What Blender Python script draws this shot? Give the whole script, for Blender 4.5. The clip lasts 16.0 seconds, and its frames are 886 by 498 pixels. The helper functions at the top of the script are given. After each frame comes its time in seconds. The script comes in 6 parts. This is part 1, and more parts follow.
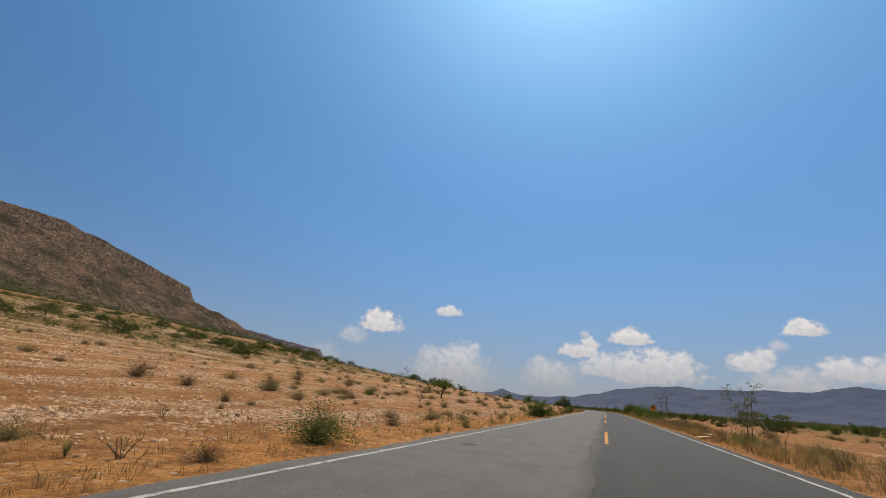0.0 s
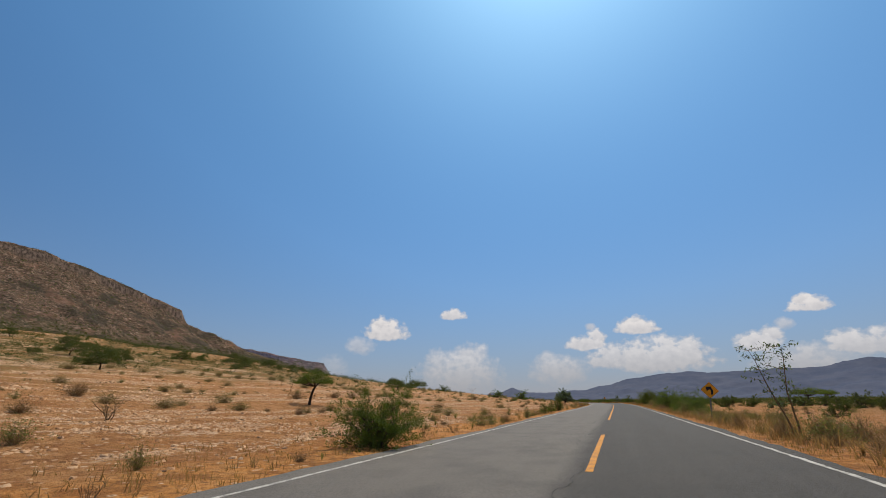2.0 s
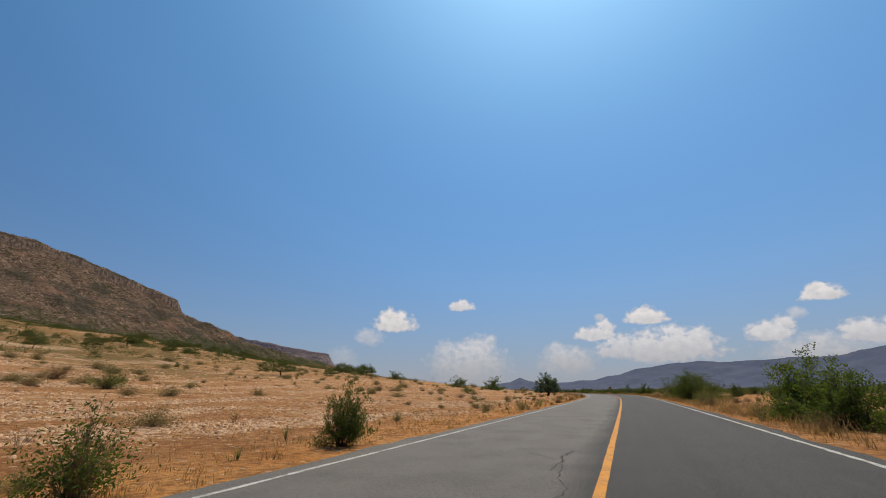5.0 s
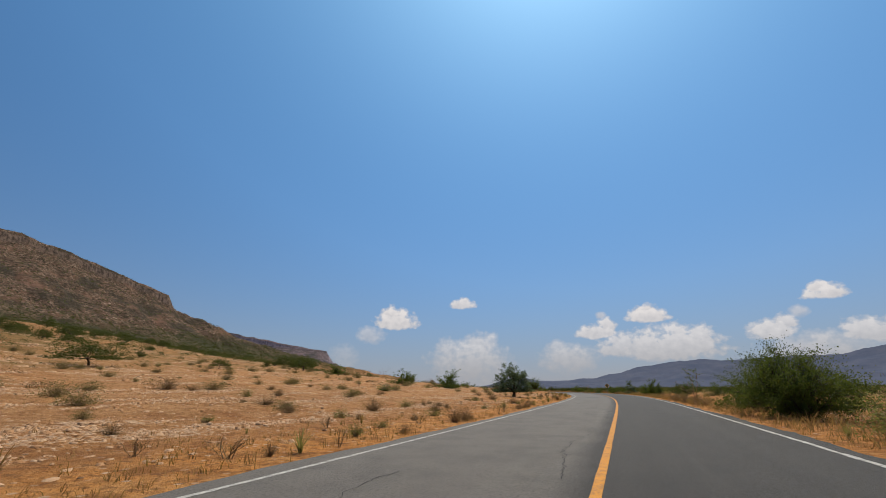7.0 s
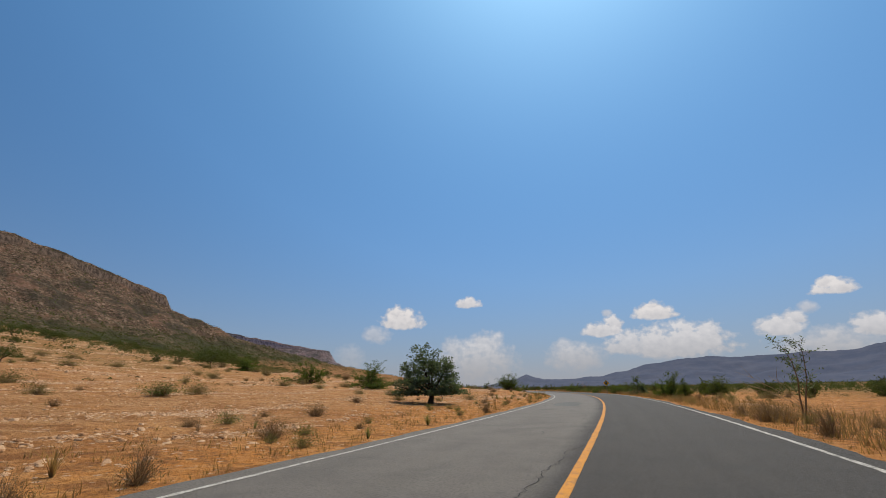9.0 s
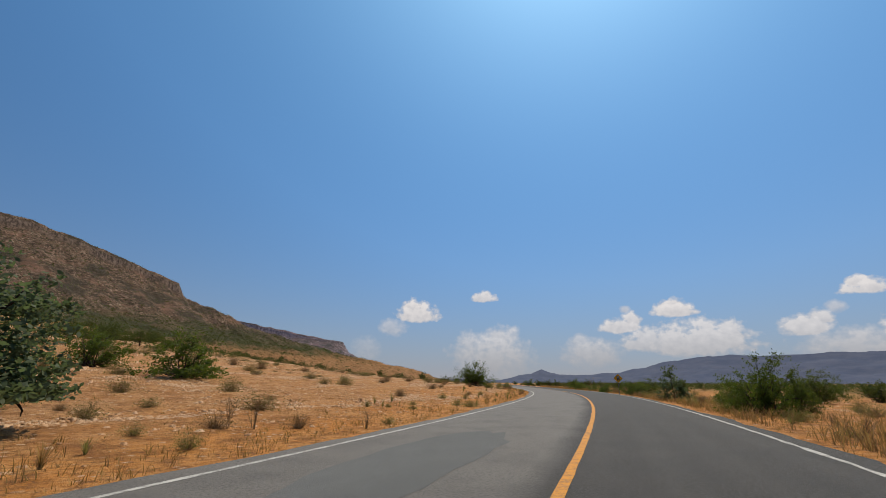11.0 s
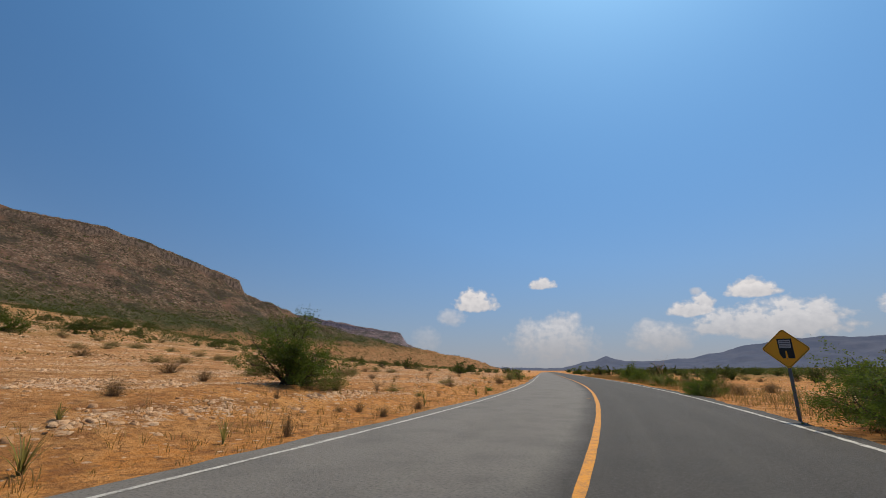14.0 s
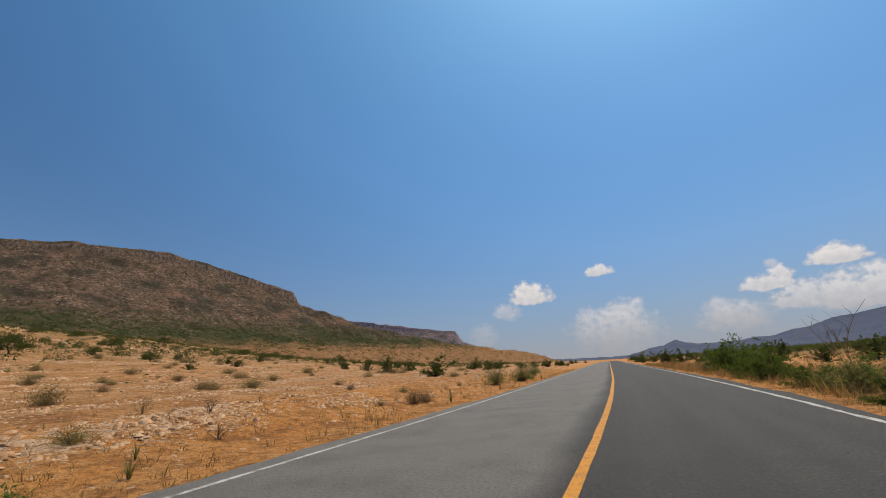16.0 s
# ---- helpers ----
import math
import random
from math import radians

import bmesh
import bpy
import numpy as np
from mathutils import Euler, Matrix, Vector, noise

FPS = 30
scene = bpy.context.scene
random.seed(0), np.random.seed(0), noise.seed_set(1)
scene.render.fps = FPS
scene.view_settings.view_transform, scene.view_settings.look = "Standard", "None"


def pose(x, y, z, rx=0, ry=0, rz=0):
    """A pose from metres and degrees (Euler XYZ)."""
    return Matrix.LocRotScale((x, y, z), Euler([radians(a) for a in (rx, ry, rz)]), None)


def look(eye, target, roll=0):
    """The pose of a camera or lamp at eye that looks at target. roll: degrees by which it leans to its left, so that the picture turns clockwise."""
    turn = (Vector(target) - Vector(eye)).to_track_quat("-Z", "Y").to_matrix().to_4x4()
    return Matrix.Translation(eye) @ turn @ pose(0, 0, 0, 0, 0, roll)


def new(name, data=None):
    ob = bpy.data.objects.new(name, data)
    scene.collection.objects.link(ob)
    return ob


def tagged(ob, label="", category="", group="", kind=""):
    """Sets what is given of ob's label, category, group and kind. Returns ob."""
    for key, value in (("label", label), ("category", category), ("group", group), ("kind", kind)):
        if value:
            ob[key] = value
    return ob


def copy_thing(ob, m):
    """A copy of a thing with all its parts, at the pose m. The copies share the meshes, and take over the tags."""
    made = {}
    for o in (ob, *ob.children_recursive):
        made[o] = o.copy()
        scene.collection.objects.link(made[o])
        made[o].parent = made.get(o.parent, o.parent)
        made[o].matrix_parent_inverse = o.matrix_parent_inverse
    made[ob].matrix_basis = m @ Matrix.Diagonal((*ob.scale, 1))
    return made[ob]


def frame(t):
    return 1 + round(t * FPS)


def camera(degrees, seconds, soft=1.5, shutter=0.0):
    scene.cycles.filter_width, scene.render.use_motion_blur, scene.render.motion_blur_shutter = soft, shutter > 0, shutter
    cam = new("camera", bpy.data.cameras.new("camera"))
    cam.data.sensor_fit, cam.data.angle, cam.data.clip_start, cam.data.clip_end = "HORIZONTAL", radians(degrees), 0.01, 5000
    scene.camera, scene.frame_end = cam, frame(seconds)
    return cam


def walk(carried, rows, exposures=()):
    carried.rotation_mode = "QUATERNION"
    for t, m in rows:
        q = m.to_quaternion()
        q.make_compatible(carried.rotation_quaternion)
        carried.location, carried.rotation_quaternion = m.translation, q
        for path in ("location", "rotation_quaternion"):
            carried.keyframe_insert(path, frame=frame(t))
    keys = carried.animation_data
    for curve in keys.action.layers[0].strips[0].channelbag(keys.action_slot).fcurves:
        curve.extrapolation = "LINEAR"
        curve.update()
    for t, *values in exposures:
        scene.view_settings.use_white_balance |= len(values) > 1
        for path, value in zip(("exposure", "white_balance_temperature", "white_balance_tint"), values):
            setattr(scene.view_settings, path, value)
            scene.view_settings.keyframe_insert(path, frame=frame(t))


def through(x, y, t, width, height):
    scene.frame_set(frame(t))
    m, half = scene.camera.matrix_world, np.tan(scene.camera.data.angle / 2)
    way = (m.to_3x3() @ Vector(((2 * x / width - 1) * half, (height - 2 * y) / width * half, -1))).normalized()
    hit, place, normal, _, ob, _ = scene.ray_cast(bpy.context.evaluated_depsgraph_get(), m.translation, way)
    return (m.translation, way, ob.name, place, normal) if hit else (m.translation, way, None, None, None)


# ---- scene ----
cam = camera(92.5, 16.0, 0.9)
VIEW = [  # seconds, x, y, z, yaw, pitch, roll
    (0.0, -0.30, 0.00, 1.00, 21.00, 19.20, 4.00),
    (0.5, -0.18, 7.10, 1.00, 20.90, 19.26, 4.00),
    (1.0, 0.10, 14.09, 1.00, 20.69, 19.31, 2.63),
    (1.5, 0.16, 20.96, 1.00, 20.75, 19.59, 0.82),
    (2.0, 0.22, 27.72, 1.00, 20.88, 19.76, -0.68),
    (2.5, 0.17, 34.38, 1.00, 21.01, 19.35, -0.29),
    (3.0, 0.13, 40.96, 1.00, 21.33, 19.11, -0.20),
    (3.5, 0.08, 47.44, 1.00, 21.70, 19.00, -0.47),
    (4.0, 0.08, 53.84, 1.00, 21.84, 18.91, -0.79),
    (6.5, 0.09, 84.57, 1.00, 22.23, 18.34, -0.66),
    (7.0, 0.08, 90.47, 1.00, 22.21, 18.35, -0.68),
    (7.5, 0.20, 96.29, 1.00, 22.28, 18.35, -0.77),
    (8.0, 0.30, 102.05, 1.00, 22.54, 18.36, -0.97),
    (8.5, 0.25, 107.75, 1.00, 22.70, 18.33, -1.01),
    (9.0, 0.20, 113.38, 1.00, 22.89, 18.28, -1.14),
    (11.5, -0.98, 140.88, 1.00, 26.09, 17.23, 0.47),
    (12.0, -1.47, 146.26, 1.00, 27.08, 17.12, 0.54),
    (12.5, -2.05, 151.60, 1.00, 28.32, 16.93, 0.51),
    (13.0, -2.70, 156.91, 1.00, 29.79, 16.78, 0.51),
    (13.5, -3.46, 162.19, 1.00, 31.32, 16.50, 0.10),
    (14.0, -4.33, 167.44, 1.00, 32.91, 16.11, -0.65),
    (14.5, -5.27, 172.65, 1.00, 34.59, 15.83, -1.46),
    (15.0, -6.36, 177.81, 1.00, 36.28, 16.00, -2.42),
    (15.5, -7.60, 182.90, 1.00, 38.27, 16.18, -3.68),
    (16.0, -8.98, 187.94, 1.00, 39.79, 16.11, -4.37),
]


def seen_from(x, y, z, yaw, pitch, roll):
    a, b = radians(yaw), radians(pitch)
    way = Vector((-math.sin(a) * math.cos(b), math.cos(a) * math.cos(b), math.sin(b)))
    return look(Vector((x, y, z)), Vector((x, y, z)) + way, roll)


walk(cam, [(t, seen_from(*row)) for t, *row in VIEW])

# ---- sky, sun, clouds ----
SUN_UP, SUN_AZ = 62.0, 2.0       # degrees over the horizon, degrees right of +y
CLOUDS = [  # degrees right of +y, base and top in degrees, half width, thickness
    (-28.4, 7.6, 10.2, 3.3, 1.0), (-29.2, 8.4, 11.0, 1.7, 1.0), (-31.9, 6.4, 8.2, 2.1, 0.55), (-19.6, 10.2, 11.6, 1.9, 0.95), (-19.4, 10.6, 12.0, 0.8, 0.95),
    (-18.8, 2.2, 6.6, 5.6, 0.75), (-17.4, 4.6, 7.5, 2.6, 0.75), (-21.6, 4.4, 6.7, 1.8, 0.65), (-6.4, 2.8, 5.6, 4.0, 0.72), (-7.6, 4.2, 6.0, 1.6, 0.6),
    (3.5, 7.4, 9.3, 2.7, 1.0), (3.2, 8.0, 9.9, 1.5, 1.0), (-2.8, 5.8, 7.8, 2.7, 0.92), (-1.4, 6.4, 8.5, 1.3, 0.92), (5.2, 2.8, 7.2, 6.0, 0.85), (8.6, 4.2, 7.0, 2.2, 0.85),
    (0.6, 3.4, 6.8, 3.4, 0.8), (-1.9, 8.4, 9.2, 0.7, 0.7), (20.3, 8.2, 9.8, 2.0, 1.0), (19.8, 8.8, 10.2, 1.0, 1.0), (17.8, 7.0, 8.0, 1.0, 0.65), (14.9, 4.6, 6.9, 2.5, 0.88),
    (16.4, 5.6, 7.5, 1.1, 0.88), (18.6, 3.0, 5.4, 5.0, 0.75), (22.4, 3.8, 6.5, 2.2, 0.85), (26.0, 3.4, 6.6, 3.4, 0.8), (-35.3, 3.2, 5.9, 2.0, 0.35),
    (33.0, 5.2, 7.8, 3.6, 0.8), (40.0, 8.0, 10.0, 3.0, 0.9), (48.0, 4.0, 7.2, 5.0, 0.8)]


class Nodes:
    """Short ways to write a node tree."""

    def __init__(self, tree):
        self.tree = tree
        tree.nodes.clear()

    def add(self, kind, **inputs):
        node = self.tree.nodes.new(kind)
        return node

    def feed(self, socket, value):
        if isinstance(value, bpy.types.NodeSocket):
            self.tree.links.new(value, socket)
        elif value is not None:
            socket.default_value = value

    def math(self, op, a, b=None, c=None, clamp=False):
        node = self.add("ShaderNodeMath")
        node.operation, node.use_clamp = op, clamp
        for n, value in enumerate((a, b, c)):
            self.feed(node.inputs[n], value)
        return node.outputs[0]

    def mix(self, fac, a, b, blend="MIX"):
        node = self.add("ShaderNodeMix")
        node.data_type, node.blend_type = "RGBA", blend
        self.feed(node.inputs[0], fac)
        self.feed(node.inputs[6], (*a, 1) if isinstance(a, tuple) else a)
        self.feed(node.inputs[7], (*b, 1) if isinstance(b, tuple) else b)
        return node.outputs[2]

    def ramp(self, fac, *stops):
        node = self.add("ShaderNodeValToRGB")
        self.feed(node.inputs[0], fac)
        el = node.color_ramp.elements
        while len(el) < len(stops):
            el.new(0.5)
        for e, (at, colour) in zip(el, stops):
            e.position, e.color = at, (*colour, 1) if isinstance(colour, tuple) else (colour, colour, colour, 1)
        return node.outputs[0]

    def noise(self, where, scale, detail=4.0, rough=0.55, kind="ShaderNodeTexNoise", warp=0.0):
        node = self.add(kind)
        self.feed(node.inputs["Vector"], where)
        node.inputs["Scale"].default_value = scale
        if kind == "ShaderNodeTexNoise":
            node.inputs["Detail"].default_value, node.inputs["Roughness"].default_value = detail, rough
            node.inputs["Distortion"].default_value = warp
        return node.outputs[0]

    def place(self, kind="Object"):
        return self.add("ShaderNodeTexCoord").outputs[kind]

    def spread(self, where, x, y, z):
        node = self.add("ShaderNodeMapping")
        self.feed(node.inputs[0], where)
        node.inputs["Scale"].default_value = (x, y, z)
        return node.outputs[0]


world = bpy.data.worlds.new("sky")
scene.world = world
world.use_nodes = True
wn = Nodes(world.node_tree)
sky = wn.add("ShaderNodeTexSky")
sky.sky_type, sky.sun_disc = "NISHITA", False
sky.sun_elevation, sky.sun_rotation = radians(SUN_UP), radians(SUN_AZ)
sky.altitude, sky.air_density, sky.dust_density, sky.ozone_density = 1900, 1.0, 0.6, 1.8
way = wn.add("ShaderNodeSeparateXYZ")
way_in = wn.place("Generated")
wn.feed(way.inputs[0], way_in)
az = wn.math("MULTIPLY", wn.math("ARCTAN2", way.outputs[0], way.outputs[1]), 180 / math.pi)
up = wn.math("MULTIPLY", wn.math("ARCSINE", way.outputs[2]), 180 / math.pi)
flat = wn.add("ShaderNodeCombineXYZ")
wn.feed(flat.inputs[0], az)
wn.feed(flat.inputs[1], wn.math("MULTIPLY", up, 1.15))
billow = wn.math("SUBTRACT", wn.noise(flat.outputs[0], 0.55, 3, 0.5), 0.5)
fray = wn.math("SUBTRACT", wn.noise(flat.outputs[0], 1.25, 3, 0.5), 0.5)
edge = wn.math("ADD", wn.math("MULTIPLY", billow, 1.7), wn.math("MULTIPLY", fray, 1.25))
cover = lit = None
for a, base, top, w, thick in CLOUDS:
    puffy = thick > 0.75
    tall = top - base
    across = wn.math("POWER", wn.math("ABSOLUTE", wn.math("DIVIDE", wn.math("SUBTRACT", az, a), w * 1.05)), 2.0)
    over = wn.math("SUBTRACT", up, base + 0.28 * tall)
    above = wn.math("POWER", wn.math("DIVIDE", wn.math("MAXIMUM", over, 0.0), 0.74 * tall), 2.0)
    below = wn.math("POWER", wn.math("DIVIDE", wn.math("MINIMUM", over, 0.0), (0.30 if puffy else 0.75) * tall), 2.0)
    body = wn.math("SUBTRACT", 1.0, wn.math("ADD", across, wn.math("ADD", above, below)))
    body = wn.math("ADD", body, edge if puffy else wn.math("MULTIPLY", edge, 0.75))
    body = wn.math("MULTIPLY", wn.math("MULTIPLY", body, 1.7 if puffy else 1.15, clamp=True), thick)
    cover = body if cover is None else wn.math("MAXIMUM", cover, body)
    high = wn.math("MULTIPLY", body, wn.math("ADD", wn.math("DIVIDE", over, 1.1 * tall), 0.5, clamp=True))
    lit = high if lit is None else wn.math("MAXIMUM", lit, high)
cover = wn.math("MULTIPLY", cover, 0.92)
# pale, moist air low over the land, and the bright sky round the sun
low = wn.math("MULTIPLY", wn.math("POWER", 2.718, wn.math("MULTIPLY", wn.math("MAXIMUM", up, 0.0), -0.165)), 0.93)
deep = wn.add("ShaderNodeHueSaturation")
deep.inputs["Saturation"].default_value = 1.26
deep.inputs["Value"].default_value = 0.78
wn.feed(deep.inputs["Color"], sky.outputs[0])
ce, se = math.cos(radians(SUN_UP)), math.sin(radians(SUN_UP))
toward = wn.add("ShaderNodeVectorMath")
toward.operation = "DOT_PRODUCT"
wn.feed(toward.inputs[0], way_in)
toward.inputs[1].default_value = (ce * math.sin(radians(SUN_AZ)), ce * math.cos(radians(SUN_AZ)), se)
off_sun = wn.math("MULTIPLY", wn.math("ARCCOSINE", wn.math("MINIMUM", toward.outputs["Value"], 1.0)), 180 / math.pi)
near_sun = wn.math("POWER", 2.718, wn.math("DIVIDE", off_sun, -11.0))
round_sun = wn.math("POWER", 2.718, wn.math("DIVIDE", off_sun, -26.0))
air = wn.mix(1.0, deep.outputs[0], wn.mix(near_sun, (0.0, 0.0, 0.0), (3.6, 5.6, 5.6)), "ADD")
air = wn.mix(1.0, air, wn.mix(round_sun, (0.0, 0.0, 0.0), (1.5, 3.5, 5.0)), "ADD")
wide = wn.math("MULTIPLY", wn.math("POWER", 2.718, wn.math("MULTIPLY", wn.math("MAXIMUM", up, 0.0), -0.06)), 0.9)
air = wn.mix(wide, air, (1.1, 2.02, 3.5))
# the sky deepens away from the sun
far_side = wn.math("MULTIPLY", wn.math("DIVIDE", wn.math("SUBTRACT", off_sun, 50.0), 20.0, clamp=True), 0.24)
air = wn.mix(far_side, air, wn.mix(1.0, air, (0.0, 0.12, 0.22), "MULTIPLY"))
air = wn.mix(low, air, (2.66, 2.64, 2.77))
shade = wn.mix(wn.math("ADD", wn.math("MULTIPLY", fray, 1.0), wn.math("ADD", wn.math("MULTIPLY", lit, 0.85), 0.12), clamp=True), (3.5, 3.4, 3.5), (5.7, 5.35, 5.15))
shade = wn.mix(wn.math("DIVIDE", wn.math("SUBTRACT", up, 1.5), 4.0, clamp=True), (2.95, 2.85, 2.92), shade)
bg = wn.add("ShaderNodeBackground")
wn.feed(bg.inputs[0], wn.mix(cover, air, shade))
bg.inputs[1].default_value = 0.14
wn.feed(wn.add("ShaderNodeOutputWorld").inputs[0], bg.outputs[0])

sun = new("sun", bpy.data.lights.new("sun", "SUN"))
sun.data.energy, sun.data.angle, sun.data.color = 4.4, radians(0.53), (1.0, 0.88, 0.68)
a, e = radians(SUN_AZ), radians(SUN_UP)
sun.matrix_world = look((0, 0, 50), (-50 * math.sin(a) * math.cos(e), -50 * math.cos(a) * math.cos(e), 50 - 50 * math.sin(e)))


# ---- materials ----
def material(name, colour, rough=0.8, bump=None, height=0.02, metal=0.0, spec=0.3, through=None):
    """colour(n) and bump(n) build their parts of the tree and return a socket or a colour."""
    m = bpy.data.materials.new(name)
    m.use_nodes = True
    n = Nodes(m.node_tree)
    b = n.add("ShaderNodeBsdfPrincipled")
    c = colour(n) if callable(colour) else colour
    n.feed(b.inputs["Base Color"], (*c, 1) if isinstance(c, tuple) else c)
    n.feed(b.inputs["Roughness"], rough(n) if callable(rough) else rough)
    b.inputs["Metallic"].default_value = metal
    b.inputs["Specular IOR Level"].default_value = spec
    if bump:
        node = n.add("ShaderNodeBump")
        node.inputs["Distance"].default_value = height
        n.feed(node.inputs["Height"], bump(n))
        n.feed(b.inputs["Normal"], node.outputs[0])
    out = b.outputs[0]
    if through:
        t = n.add("ShaderNodeBsdfTranslucent")
        n.feed(t.inputs[0], (*through, 1))
        s = n.add("ShaderNodeMixShader")
        s.inputs[0].default_value = 0.45
        n.feed(s.inputs[1], out)
        n.feed(s.inputs[2], t.outputs[0])
        out = s.outputs[0]
    n.feed(n.add("ShaderNodeOutputMaterial").inputs[0], out)
    return m


def asphalt(name, base, light):
    def colour(n):
        at = n.place()
        big = n.noise(n.spread(at, 0.35, 0.06, 1), 1.0, 4, 0.6)
        mid = n.noise(at, 1.4, 5, 0.65)
        grit = n.noise(at, 55, 3, 0.7)
        c = n.mix(n.ramp(big, (0.3, 0.0), (0.7, 1.0)), base, light)
        c = n.mix(n.math("MULTIPLY", n.ramp(mid, (0.45, 0.0), (0.75, 1.0)), 0.35), c, tuple(v * 1.3 for v in light))
        return n.mix(n.ramp(grit, (0.35, 0.45), (0.7, 0.0)), c, tuple(v * 0.45 for v in base))
    return material(name, colour, 0.82, lambda n: n.noise(n.place(), 70, 4, 0.75), 0.01, spec=0.35)


def pavement_colour(n):
    """Worn grey on the far lane, darker on the near one; the map runs along (x) and across (y) the road."""
    both = n.add("ShaderNodeSeparateXYZ")
    where = n.place("UV")
    n.feed(both.inputs[0], where)
    along, across = both.outputs[0], both.outputs[1]
    at = n.place()
    mid = n.noise(at, 0.9, 5, 0.65)
    grit = n.noise(at, 30, 4, 0.8)
    streak = n.noise(n.spread(where, 0.05, 2.2, 1), 1.0, 4, 0.6)
    wave = n.math("MULTIPLY", n.math("SUBTRACT", n.noise(n.spread(where, 0.35, 0.4, 1), 1.0, 4, 0.6), 0.5), 0.5)
    side = n.math("ADD", across, wave)
    far_lane = n.math("MULTIPLY", n.math("SUBTRACT", -0.12, side), 2.6, clamp=True)
    newer = n.math("DIVIDE", n.math("SUBTRACT", along, 105.0), 45.0, clamp=True)
    worn = n.mix(newer, (0.140, 0.121, 0.104), (0.150, 0.134, 0.119))
    near = n.mix(n.math("DIVIDE", n.math("SUBTRACT", along, 45.0), 50.0, clamp=True), (0.058, 0.050, 0.043), (0.052, 0.045, 0.039))
    c = n.mix(far_lane, near, worn)
    c = n.mix(n.math("MULTIPLY", n.ramp(streak, (0.42, 0.0), (0.7, 1.0)), n.math("ADD", 0.10, n.math("MULTIPLY", far_lane, 0.20))), c, (0.165, 0.152, 0.130))
    c = n.mix(n.math("MULTIPLY", n.ramp(mid, (0.32, 1.0), (0.55, 0.0)), 0.30), c, (0.030, 0.029, 0.027))
    c = n.mix(n.ramp(grit, (0.36, 0.6), (0.50, 0.0)), c, (0.022, 0.021, 0.02))
    return n.mix(n.ramp(grit, (0.57, 0.0), (0.66, 0.5)), c, (0.18, 0.17, 0.155))


M_PAVEMENT = material("worn_asphalt", pavement_colour, 0.76, lambda n: n.noise(n.place(), 70, 4, 0.8), 0.012, spec=0.2)


def paint(name, colour, under):
    def tint(n):
        at = n.place()
        worn = n.ramp(n.math("ADD", n.math("MULTIPLY", n.noise(at, 5, 5, 0.7), 0.6), n.math("MULTIPLY", n.noise(at, 45, 3, 0.7), 0.4)), (0.40, 1.0), (0.53, 0.0))
        c = n.mix(n.noise(at, 2.0, 4, 0.6), colour, tuple(v * 0.75 for v in colour))
        return n.mix(worn, c, under)
    return material(name, tint, 0.7, lambda n: n.noise(n.place(), 60, 3, 0.7), 0.006)


M_WHITE = paint("worn_white_road_paint", (0.50, 0.47, 0.42), (0.13, 0.12, 0.105))
M_YELLOW = paint("yellow_road_paint", (0.62, 0.245, 0.008), (0.26, 0.12, 0.03))


